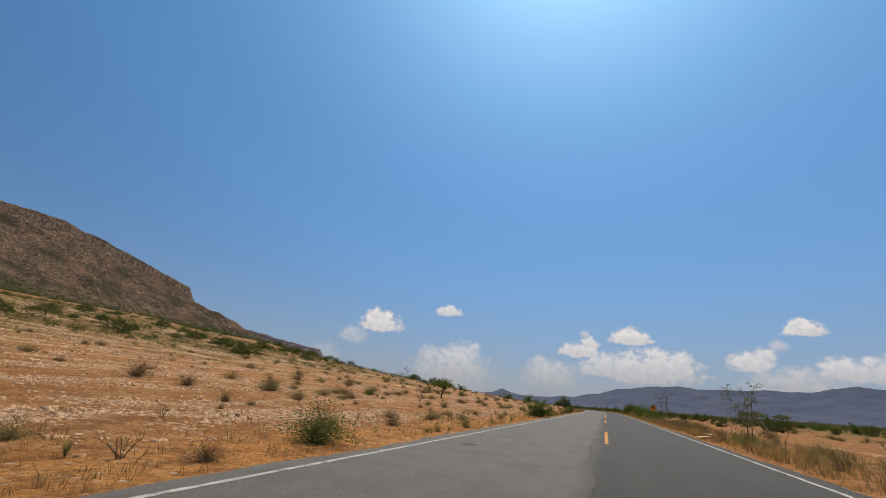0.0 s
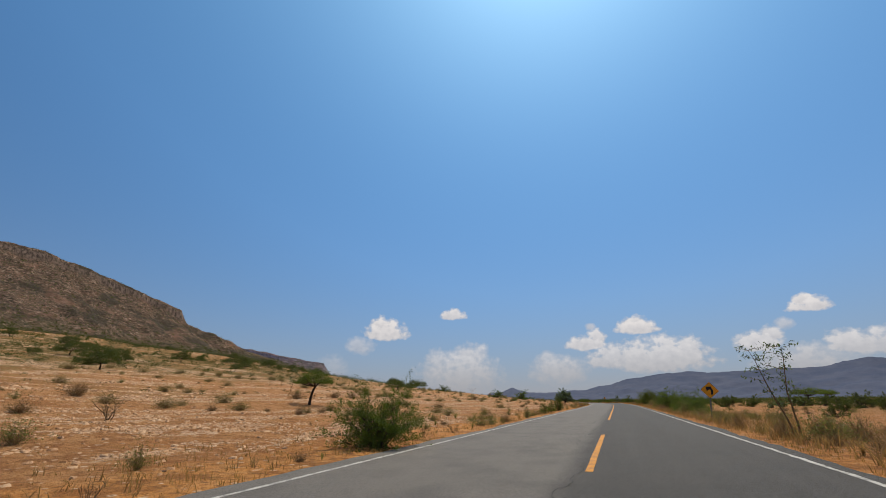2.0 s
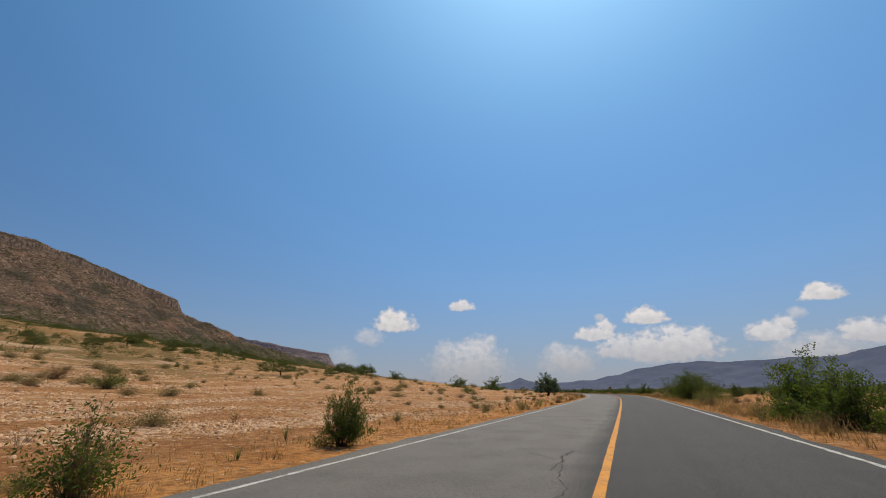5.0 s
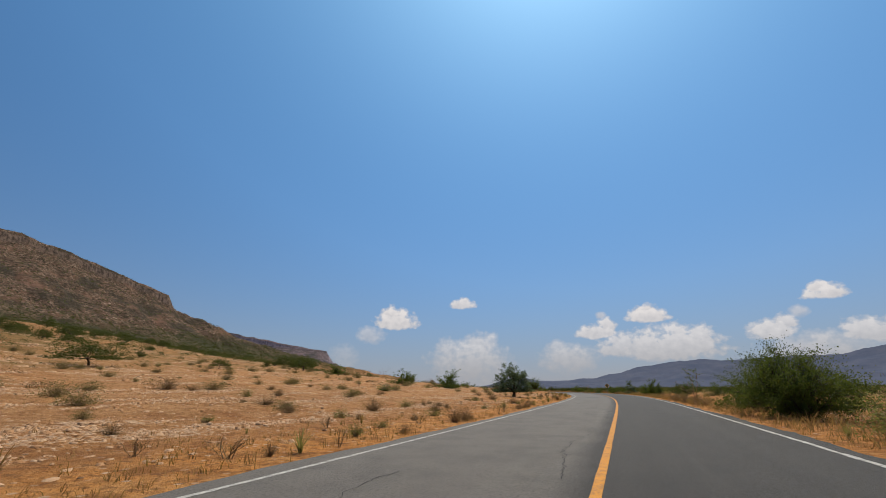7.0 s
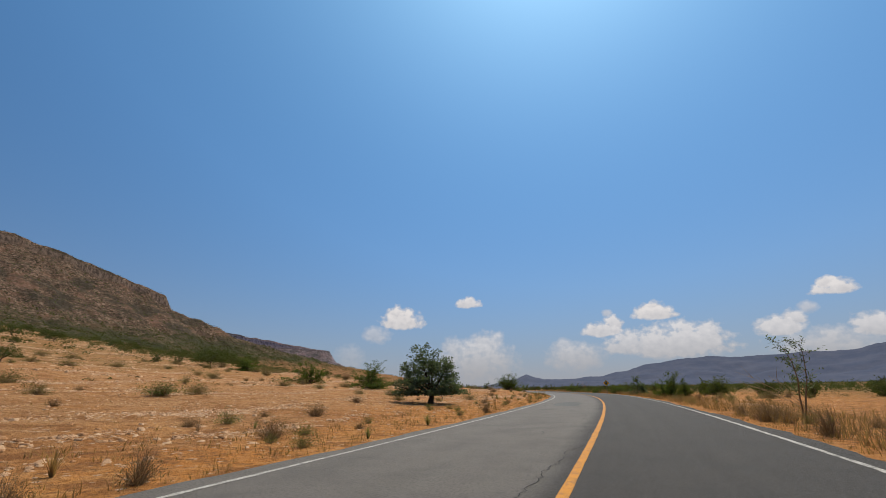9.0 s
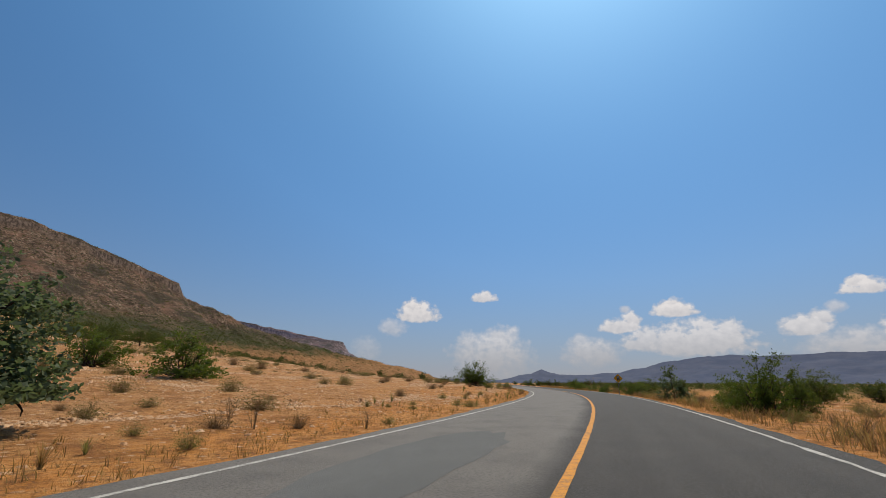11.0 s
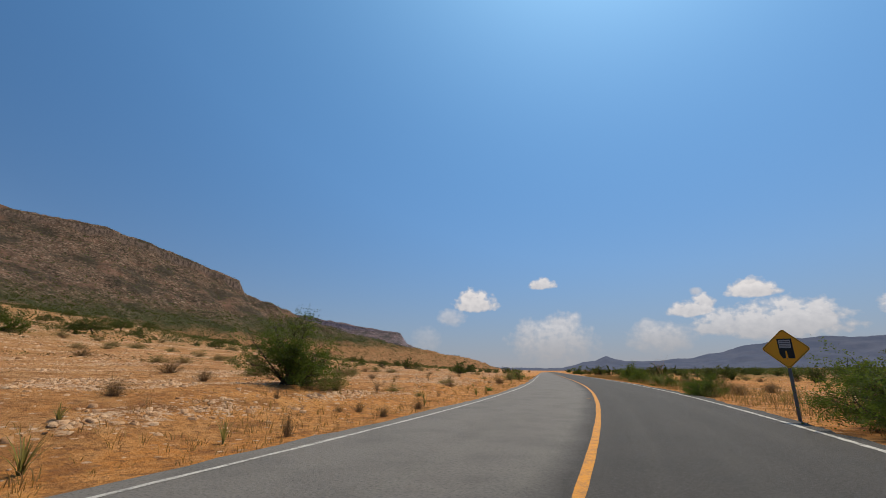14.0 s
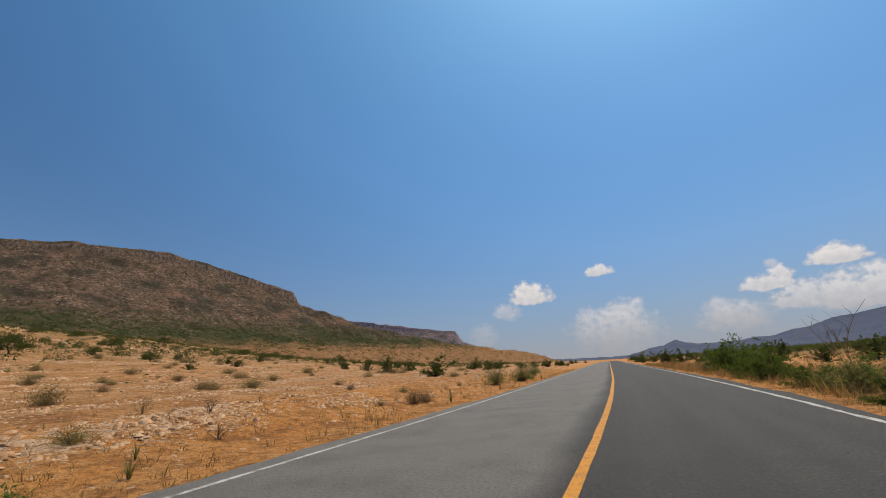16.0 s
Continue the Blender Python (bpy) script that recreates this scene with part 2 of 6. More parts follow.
def soil(n):
    at = n.place()

    def carried(name):
        node = n.add("ShaderNodeAttribute")
        node.attribute_name = name
        return node.outputs["Fac"]
    mid = n.noise(at, 0.35, 5, 0.65, warp=0.4)
    fine = n.noise(at, 3.5, 6, 0.7)
    grit = n.noise(at, 18, 4, 0.75)
    patchy = n.ramp(mid, (0.35, 0.0), (0.65, 1.0))
    sand = n.mix(patchy, (0.52, 0.205, 0.046), (0.56, 0.262, 0.080))
    brown = n.mix(patchy, (0.30, 0.118, 0.036), (0.40, 0.190, 0.072))
    c = n.mix(carried("sandy"), brown, sand)
    # paler dust away from the road
    c = n.mix(n.math("MULTIPLY", carried("dusty"), n.ramp(n.noise(at, 0.8, 5, 0.7), (0.34, 0.45), (0.58, 1.0))), c, n.mix(patchy, (0.37, 0.186, 0.078), (0.46, 0.262, 0.125)))
    c = n.mix(n.math("MULTIPLY", n.ramp(fine, (0.46, 0.0), (0.62, 1.0)), 0.4), c, (0.52, 0.29, 0.125))
    c = n.mix(n.ramp(fine, (0.34, 0.75), (0.44, 0.0)), c, (0.23, 0.090, 0.028))
    # low green growth towards the hill
    grown = n.math("MULTIPLY", carried("grown"), n.ramp(n.noise(n.spread(at, 1, 0.6, 1), 0.28, 6, 0.7), (0.33, 0.0), (0.50, 1.0)))
    c = n.mix(grown, c, n.mix(fine, (0.050, 0.056, 0.012), (0.115, 0.108, 0.030)))
    # bare limestone in broken ledges and loose chips
    area = carried("bare")
    rag = n.noise(at, 2.4, 8, 0.78, warp=0.8)
    sheet_rock = n.ramp(n.math("ADD", rag, n.math("MULTIPLY", area, 0.15)), (0.625, 0.0), (0.655, 0.9))
    chips = n.add("ShaderNodeTexVoronoi")
    n.feed(chips.inputs["Vector"], at)
    chips.inputs["Scale"].default_value = 7.0
    pick = n.add("ShaderNodeSeparateColor")
    n.feed(pick.inputs[0], chips.outputs["Color"])
    rim = n.ramp(chips.outputs["Distance"], (0.30, 1.0), (0.44, 0.0))
    loose = n.math("MULTIPLY", n.ramp(n.math("ADD", pick.outputs[0], n.math("MULTIPLY", area, 0.5)), (0.90, 0.0), (0.96, 1.0)), rim)
    bare = n.math("MAXIMUM", sheet_rock, loose)
    pale = n.mix(n.math("ADD", n.math("MULTIPLY", pick.outputs[1], 0.6), n.math("MULTIPLY", fine, 0.4)), (0.46, 0.27, 0.145), (0.66, 0.48, 0.33))
    crumbs = n.noise(at, 1.1, 5, 0.75)
    c = n.mix(n.ramp(crumbs, (0.40, 0.8), (0.52, 0.0)), c, (0.24, 0.100, 0.034))
    c = n.mix(bare, c, pale)
    cracks = n.ramp(n.noise(at, 6.0, 5, 0.7), (0.38, 0.8), (0.48, 0.0))
    c = n.mix(cracks, c, (0.20, 0.092, 0.038))
    return n.mix(n.ramp(grit, (0.33, 0.6), (0.48, 0.0)), c, (0.20, 0.080, 0.026))


M_SOIL = material("orange_stony_soil", soil, 0.95, lambda n: n.math("ADD", n.noise(n.place(), 2.5, 6, 0.7), n.math("MULTIPLY", n.noise(n.place(), 14, 5, 0.75), 0.5)), 0.17, spec=0.1)


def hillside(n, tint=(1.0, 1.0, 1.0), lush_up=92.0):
    # tint multiplies every colour; the far plateau takes its painted haze from it
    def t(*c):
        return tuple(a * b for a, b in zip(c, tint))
    at = n.place()
    big = n.noise(at, 0.010, 5, 0.6)
    mid = n.noise(n.spread(at, 1, 1, 1.6), 0.035, 6, 0.65)
    fine = n.noise(at, 0.16, 5, 0.75)
    dots = n.noise(at, 0.30, 4, 0.7)
    streak = n.noise(n.spread(at, 1, 1, 0.12), 0.22, 5, 0.7)
    c = n.mix(n.ramp(mid, (0.36, 0.0), (0.62, 1.0)), t(0.068, 0.043, 0.029), t(0.150, 0.085, 0.054))
    c = n.mix(n.ramp(fine, (0.50, 0.0), (0.58, 0.85)), c, t(0.25, 0.165, 0.115))
    boulders = n.add("ShaderNodeTexVoronoi")
    n.feed(boulders.inputs["Vector"], at)
    boulders.inputs["Scale"].default_value = 0.13
    c = n.mix(n.math("MULTIPLY", n.ramp(boulders.outputs["Distance"], (0.22, 1.0), (0.36, 0.0)), n.ramp(mid, (0.44, 0.0), (0.58, 0.9))), c, t(0.33, 0.23, 0.165))
    c = n.mix(n.ramp(dots, (0.40, 0.9), (0.50, 0.0)), c, t(0.024, 0.026, 0.012))
    c = n.mix(n.ramp(n.noise(at, 0.016, 4, 0.6), (0.48, 0.0), (0.60, 0.75)), c, t(0.040, 0.034, 0.022))
    c = n.mix(n.ramp(n.noise(at, 0.022, 3, 0.6), (0.56, 0.0), (0.68, 0.55)), c, t(0.22, 0.115, 0.075))
    # bare rock where it stands steep, streaked down its face
    lean = n.add("ShaderNodeSeparateXYZ")
    n.feed(lean.inputs[0], n.place("Normal"))
    steep = n.ramp(n.math("ADD", lean.outputs[2], n.math("MULTIPLY", n.math("SUBTRACT", fine, 0.5), 0.25)), (0.50, 1.0), (0.72, 0.0))
    rock = n.mix(n.ramp(streak, (0.40, 0.0), (0.60, 1.0)), t(0.075, 0.053, 0.041), t(0.27, 0.185, 0.135))
    c = n.mix(steep, c, rock)
    high = n.add("ShaderNodeSeparateXYZ")
    n.feed(high.inputs[0], at)
    lush = n.math("MULTIPLY", n.math("DIVIDE", n.math("SUBTRACT", n.math("ADD", lush_up, n.math("MULTIPLY", big, 50.0)), high.outputs[2]), 45.0, clamp=True), n.ramp(n.math("ADD", n.math("MULTIPLY", mid, 0.5), n.math("MULTIPLY", dots, 0.5)), (0.40, 1.0), (0.62, 0.55)))
    c = n.mix(lush, c, t(0.044, 0.050, 0.015))
    foot = n.math("DIVIDE", n.math("SUBTRACT", n.math("ADD", 0.52 * lush_up, n.math("MULTIPLY", mid, 40.0)), high.outputs[2]), 24.0, clamp=True)
    tan = n.mix(n.ramp(fine, (0.4, 0.0), (0.62, 1.0)), t(0.25, 0.118, 0.048), t(0.40, 0.205, 0.092))
    return n.mix(n.math("MULTIPLY", foot, n.ramp(dots, (0.36, 0.1), (0.46, 0.95))), c, tan)


M_HILL = material("scrubby_limestone_hillside", hillside, 0.95, lambda n: n.noise(n.place(), 0.22, 6, 0.75), 4.0, spec=0.1)
# same hillside with aerial haze put into its colours by a bluish tint
M_HILL_FAR = material("haze_tinted_hillside", lambda n: hillside(n, (1.15, 1.35, 2.1), 40.0), 0.95, lambda n: n.noise(n.place(), 0.15, 6, 0.75), 4.0, spec=0.05)
# the range's blue-grey base colour is distance haze, painted in
M_RANGE = material("haze_tinted_mountains", lambda n: n.mix(n.ramp(n.noise(n.spread(n.place(), 1, 1, 2), 0.007, 8, 0.72), (0.38, 0.0), (0.64, 1.0)), (0.078, 0.091, 0.134), (0.103, 0.111, 0.149)), 1.0, spec=0.0)


# ---- building helpers ----
def mesh_of(name, verts, faces, mat, smooth=False):
    me = bpy.data.meshes.new(name)
    me.from_pydata(np.asarray(verts, float).tolist(), [], np.asarray(faces).tolist() if not isinstance(faces, list) else faces)
    me.materials.append(mat)
    if smooth:
        me.shade_smooth()
    me.update()
    return me


def sheet(xs, ys, fn):
    """Vertices and quads over a grid of places."""
    gx, gy = np.meshgrid(xs, ys)
    z = fn(gx.ravel(), gy.ravel())
    v = np.stack([gx.ravel(), gy.ravel(), z], 1)
    w = len(xs)
    i = (np.arange(len(ys) - 1)[:, None] * w + np.arange(w - 1)).ravel()
    return v, np.stack([i, i + 1, i + w + 1, i + w], 1)


def steps(*runs):
    """Numbers that go from a to b in steps of c, then on to the next run."""
    out = []
    for a, b, c in runs:
        out += list(np.arange(a, b, c))
    return np.array(out + [runs[-1][1]])


# ---- the lie of the land ----
ROAD_TURN = [(-80, 0.0), (81.5, 0.0), (113.4, 0.7), (126.2, 1.9), (140.9, 3.9), (151.6, 6.0), (162.3, 8.7), (173.0, 11.6), (183.5, 14.9), (192.3, 17.2), (203.3, 19.2), (219.8, 20.2), (260, 20.2), (2000, 20.2)]
CENTRE_OFF = -0.30      # the yellow line lies this far right of the driven line
LEFT_EDGE, RIGHT_EDGE = -3.85, 3.35


def road_line():
    """Places and directions along the middle of the road, a metre apart."""
    s = np.arange(-80.0, 900.0, 1.0)
    a = np.radians(np.interp(s, [k[0] for k in ROAD_TURN], [k[1] for k in ROAD_TURN]))
    ahead = np.stack([-np.sin(a), np.cos(a)], 1)
    xy = np.cumsum(ahead, 0)
    xy -= xy[80] - ahead[80] * 0
    side = np.stack([np.cos(a), np.sin(a)], 1)
    return s, xy + side * CENTRE_OFF, ahead, side


ROAD_S, ROAD_XY, ROAD_AHEAD, ROAD_SIDE = road_line()


def on_road(s, d):
    """The place s metres along the road and d metres right of its middle."""
    x = np.interp(s, ROAD_S, ROAD_XY[:, 0]) + d * np.interp(s, ROAD_S, ROAD_SIDE[:, 0])
    y = np.interp(s, ROAD_S, ROAD_XY[:, 1]) + d * np.interp(s, ROAD_S, ROAD_SIDE[:, 1])
    return x, y


def road_coords(x, y):
    """Metres along the road and right of its middle, for arrays of places."""
    x, y = np.atleast_1d(np.asarray(x, float)), np.atleast_1d(np.asarray(y, float))
    s, d = np.empty(len(x)), np.empty(len(x))
    keep = slice(None, None, 4)
    px, py = ROAD_XY[keep, 0], ROAD_XY[keep, 1]
    for lo in range(0, len(x), 20000):
        part = slice(lo, lo + 20000)
        near = ((x[part, None] - px) ** 2 + (y[part, None] - py) ** 2).argmin(1)
        o = np.stack([x[part] - px[near], y[part] - py[near]], 1)
        s[part] = ROAD_S[keep][near] + (o * ROAD_AHEAD[keep][near]).sum(1)
        d[part] = (o * ROAD_SIDE[keep][near]).sum(1)
    return s, d


def waves(x, y, size, seed):
    """Smooth uneven swells about size metres long, between about -1 and 1."""
    rng = np.random.RandomState(seed)
    out = np.zeros(np.shape(x))
    for n in range(7):
        a, k, p = rng.uniform(0, 2 * math.pi), rng.uniform(0.6, 1.9) * 2 * math.pi / size, rng.uniform(0, 6.3)
        out = out + np.sin(k * (x * math.cos(a) + y * math.sin(a)) + p + 1.3 * np.sin(k * 0.7 * (y * math.cos(a) - x * math.sin(a)) + p))
    return out / 4.5


def land(x, y):
    """The height of the ground at arrays of places."""
    x, y = np.atleast_1d(np.asarray(x, float)), np.atleast_1d(np.asarray(y, float))
    s, d = road_coords(x, y)
    u = np.maximum(-d - 5.0, 0)
    keep = np.interp(s - 0.5 * u, [0, 150, 230, 330, 620, 900], [1.0, 1.12, 1.0, 0.52, 0.38, 0.3])
    up = (0.0225 * np.minimum(u, 150) ** 1.35 + 0.125 * np.clip(u - 150, 0, 500)) * keep
    bank = np.clip((-d - 5.2) / 4.2, 0, 1)
    up = up + 0.5 * bank * bank * (3 - 2 * bank) * np.exp(-u / 60) * np.interp(s, [155, 176, 230, 300], [0, 1, 0.8, 0])
    r = np.maximum(d - 4.7, 0)
    down = -0.22 * (1 - np.exp(-r / 6)) - 0.5 * (1 - np.exp(-r / 300))
    off = np.clip((np.abs(d) - 4.7) / 3.0, 0, 1)
    rough = waves(x, y, 1.7, 3) * 0.025 + waves(x, y, 6, 4) * 0.06 + waves(x, y, 27, 5) * 0.22 * np.clip(u / 25, 0, 1)
    rough = rough + waves(x, y, 0.6, 8) * 0.012 + waves(x, y, 120, 6) * 1.2 * np.clip((u - 40) / 120, 0, 1)
    far = np.clip((np.hypot(x, y - 90) - 1400) / 1500, 0, 1) * -6
    return np.where((u > 0) | (r > 0), up + down + rough * off, 0.0) - 0.03 + far


def bare_rock(x, y):
    """How much the limestone shows through the soil, from 0 to 1, in ledges along the slope."""
    s, d = road_coords(x, y)
    ledge = 0.85 * waves(d, s * 0.28, 8, 61) + 0.6 * waves(d, s * 0.45, 3.2, 62) + 0.35 * waves(d, s, 1.5, 63)
    need = np.interp(s, [0, 95, 125, 150, 175, 240], [0.00, 0.00, 0.30, 0.34, 0.12, 0.14]) + np.where(d > 0, 0.30, 0.0)
    return np.clip((ledge - need) / 0.28, 0, 1) * np.clip((np.abs(d) - 6.2) / 1.5, 0, 1) * np.where(d > 14, 0.4, 1.0)


# ---- ground ----
gx = steps((-4800, -1500, 150), (-1500, -400, 50), (-400, -150, 12), (-150, -60, 4), (-60, -30, 1.2), (-30, 16, 0.5), (16, 40, 1.5), (40, 120, 5), (120, 500, 25), (500, 4800, 200))
gy = steps((-600, -60, 60), (-60, -8, 4), (-8, 2, 1.0), (2, 225, 1.0), (225, 330, 2.5), (330, 700, 15), (700, 4800, 130))
v, f = sheet(gx, gy, land)
soil_sheet = mesh_of("ground", v, f, M_SOIL, True)
along, aside = road_coords(v[:, 0], v[:, 1])
soil_sheet.attributes.new("sandy", "FLOAT", "POINT").data.foreach_set("value", np.clip(np.interp(along + 9 * waves(v[:, 0], v[:, 1], 25, 66), [92, 128, 150, 185], [0, 0.5, 0.65, 1.0]) + 0.25 * waves(v[:, 0], v[:, 1], 9, 68) + np.interp(np.abs(aside), [5.9, 7.4], [1.0, 0]) * np.where(aside < 0, 1.0, 0.55), 0, 1))
soil_sheet.attributes.new("dusty", "FLOAT", "POINT").data.foreach_set("value", np.clip((-aside - 7.5 + 2.5 * waves(v[:, 0], v[:, 1], 12, 69)) / 6, 0, 0.85) * np.interp(along, [60, 110], [0.35, 1.0]))
soil_sheet.attributes.new("bare", "FLOAT", "POINT").data.foreach_set("value", bare_rock(v[:, 0], v[:, 1]))
soil_sheet.attributes.new("grown", "FLOAT", "POINT").data.foreach_set("value", np.clip((-aside - 36 + 14 * waves(v[:, 0], v[:, 1], 45, 67)) / 34, 0, 0.95) * np.interp(along, [110, 180], [1.0, 0.45]) + np.clip((aside - 14) / 25, 0, 0.9))
tagged(new("ground", soil_sheet), "orange sandy ground strewn with pale limestone", "ground", kind="structure")


# ---- road ----
def ribbon(s0, s1, d0, d1, z, step=1.0, wobble=0.0, seed=0, thick=0.0):
    """A strip along the road from s0 to s1 between two offsets."""
    s = np.append(np.arange(s0, s1, step), s1)
    rng = np.random.RandomState(seed)
    a, b = np.full(len(s), d0), np.full(len(s), d1)
    if wobble:
        a, b = a + rng.normal(0, wobble, len(s)), b + rng.normal(0, wobble, len(s))
    v = []
    for d in (a, b):
        x, y = on_road(s, d)
        v.append(np.stack([x, y, np.full(len(s), z)], 1))
    n = len(s)
    i = np.arange(n - 1)
    verts = np.concatenate(v)
    faces = np.stack([i, i + n, i + n + 1, i + 1], 1)
    if thick:
        low = verts.copy()
        low[:, 2] -= thick
        m = 2 * n
        verts = np.concatenate([verts, low])
        faces = np.concatenate([faces, np.stack([i, i + 1, i + 1 + m, i + m], 1), np.stack([i + n + 1, i + n, i + n + m, i + n + 1 + m], 1),
                                [[0, m, m + n, n], [n - 1, 2 * n - 1, 2 * n - 1 + m, n - 1 + m]]])
    return verts, faces



road = tagged(new("road"), "two-lane asphalt country road with worn paint", "road", kind="structure")


def road_part(name, verts, faces, mat, label=""):
    ob = new(name, mesh_of(name, verts, faces, mat))
    ob.parent = road
    return tagged(ob, label)


def pavement(s0, s1):
    """The asphalt slab, with ragged edges and a map of metres along and across it."""
    s = np.append(np.arange(s0, s1, 0.5), s1)
    cross = np.concatenate([[LEFT_EDGE - 0.42], np.linspace(LEFT_EDGE - 0.2, RIGHT_EDGE + 0.2, 9), [RIGHT_EDGE + 0.36]])
    ragged = np.random.RandomState(12)
    rows, maps = [], []
    for k, d in enumerate(cross):
        dd = np.full(len(s), d)
        if k in (0, len(cross) - 1):
            dd = dd + ragged.normal(0, 0.035, len(s)) + 0.05 * np.sin(s * 0.9 + k) + 0.05 * np.sin(s * 0.31)
        x, y = on_road(s, dd)
        rows.append(np.stack([x, y, np.zeros(len(s))], 1))
        maps.append(np.stack([s, dd], 1))
    for k in (0, -1):
        low = rows[k].copy()
        low[:, 2] = -0.12
        rows.insert(0 if k == 0 else len(rows), low)
        maps.insert(0 if k == 0 else len(maps), maps[k])
    n = len(s)
    i = (np.arange(len(rows) - 1)[:, None] * n + np.arange(n - 1)).ravel()
    faces = np.stack([i, i + n, i + n + 1, i + 1], 1)
    me = mesh_of("pavement", np.concatenate(rows), faces, M_PAVEMENT)
    me.uv_layers.new(name="road").data.foreach_set("uv", np.concatenate(maps)[faces.ravel()].ravel())
    return me


slab_of_road = new("pavement", pavement(-60, 420))
slab_of_road.parent = road
tagged(slab_of_road, "worn grey asphalt, darker in one lane")
road_part("edge_line", *ribbon(-60, 420, LEFT_EDGE - 0.045, LEFT_EDGE + 0.045, 0.004, 0.25, 0.007, 4), M_WHITE, "worn white edge line")
road_part("edge_line", *ribbon(-60, 420, RIGHT_EDGE - 0.045, RIGHT_EDGE + 0.045, 0.004, 0.25, 0.010, 5), M_WHITE, "worn white edge line")
road_part("centre_line", *ribbon(53, 420, -0.058, 0.058, 0.004, 0.5, 0.004, 6), M_YELLOW, "solid yellow centre line")
for s0 in (-6.4, 14.7, 35.0):
    road_part("dash", *ribbon(s0, s0 + 7.4, -0.055, 0.055, 0.004, 0.5, 0.003, int(s0 + 9)), M_YELLOW, "yellow centre dash")


# ---- hills ----
def rim_hill(name, label, rim, foot, drop, seed, mat, inland=420.0):
    """A hill with a cliff under its rim: rim and foot are rows of x, y, z and x, y."""
    rim, foot = np.array(rim, float), np.array(foot, float)
    k = np.linspace(0, len(rim) - 1, (len(rim) - 1) * 26 + 1)
    line = np.stack([np.interp(k, np.arange(len(rim)), rim[:, n]) for n in range(3)], 1)
    base = np.stack([np.interp(k, np.arange(len(foot)), foot[:, n]) for n in range(2)], 1)
    rows = []
    cols = np.concatenate([np.linspace(0, 0.93, 46), [0.945, 0.955, 0.965, 0.985], np.linspace(1.0, 1.6, 10)])
    fall = drop * np.clip((line[:, 2] - 140) / 60, 0.08, 1)
    foot_z = land(base[:, 0], base[:, 1]) - 3
    for c in cols:
        xy = base + (line[:, :2] - base) * c
        gully = waves(xy[:, 0], xy[:, 1], 70, seed) * 5 + waves(xy[:, 0], xy[:, 1], 22, seed + 1) * 2.2 + waves(xy[:, 0], xy[:, 1], 8, seed + 2) * 1.0
        if c < 0.94:
            z = foot_z + (line[:, 2] - fall - foot_z) * (0.35 * c / 0.93 + 0.65 * (c / 0.93) ** 2.0) + gully * min(1, 4 * c)
        elif c < 1.0:
            z = line[:, 2] - fall * max(0.0, 1 - (c - 0.94) / 0.022) + gully * 0.5
        else:
            z = line[:, 2] - (c - 1) * 12 + gully * 0.25
        rows.append(np.stack([xy[:, 0], xy[:, 1], z], 1))
    w = len(k)
    i = (np.arange(len(cols) - 1)[:, None] * w + np.arange(w - 1)).ravel()
    ob = new(name, mesh_of(name, np.concatenate(rows), np.stack([i, i + w, i + w + 1, i + 1], 1), mat, True))
    return tagged(ob, label, "hill", kind="structure")


mesa = rim_hill("mesa_hill", "brown scrubby mesa hill with a limestone cliff rim",
         [(-1150, -300, 250), (-1100, 0, 270), (-1080, 215, 283), (-1050, 320, 287), (-1000, 470, 279), (-960, 560, 250), (-890, 691, 198), (-883, 702, 170), (-850, 742, 149), (-807, 774, 125), (-740, 850, 92), (-640, 980, 56), (-540, 1150, 27)],
         [(-430, -400), (-420, 0), (-410, 160), (-410, 260), (-420, 380), (-430, 480), (-440, 640), (-445, 660), (-450, 690), (-455, 720), (-450, 800), (-430, 920), (-400, 1100)], 26, 11, M_HILL)
plateau = rim_hill("plateau_hill", "far plateau with a short cliff end, haze painted in as a bluish tint",
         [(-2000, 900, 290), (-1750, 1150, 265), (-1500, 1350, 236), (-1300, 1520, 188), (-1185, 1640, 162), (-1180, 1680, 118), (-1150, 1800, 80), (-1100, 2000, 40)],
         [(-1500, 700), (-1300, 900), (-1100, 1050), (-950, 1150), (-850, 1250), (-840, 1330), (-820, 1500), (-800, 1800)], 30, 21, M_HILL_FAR)


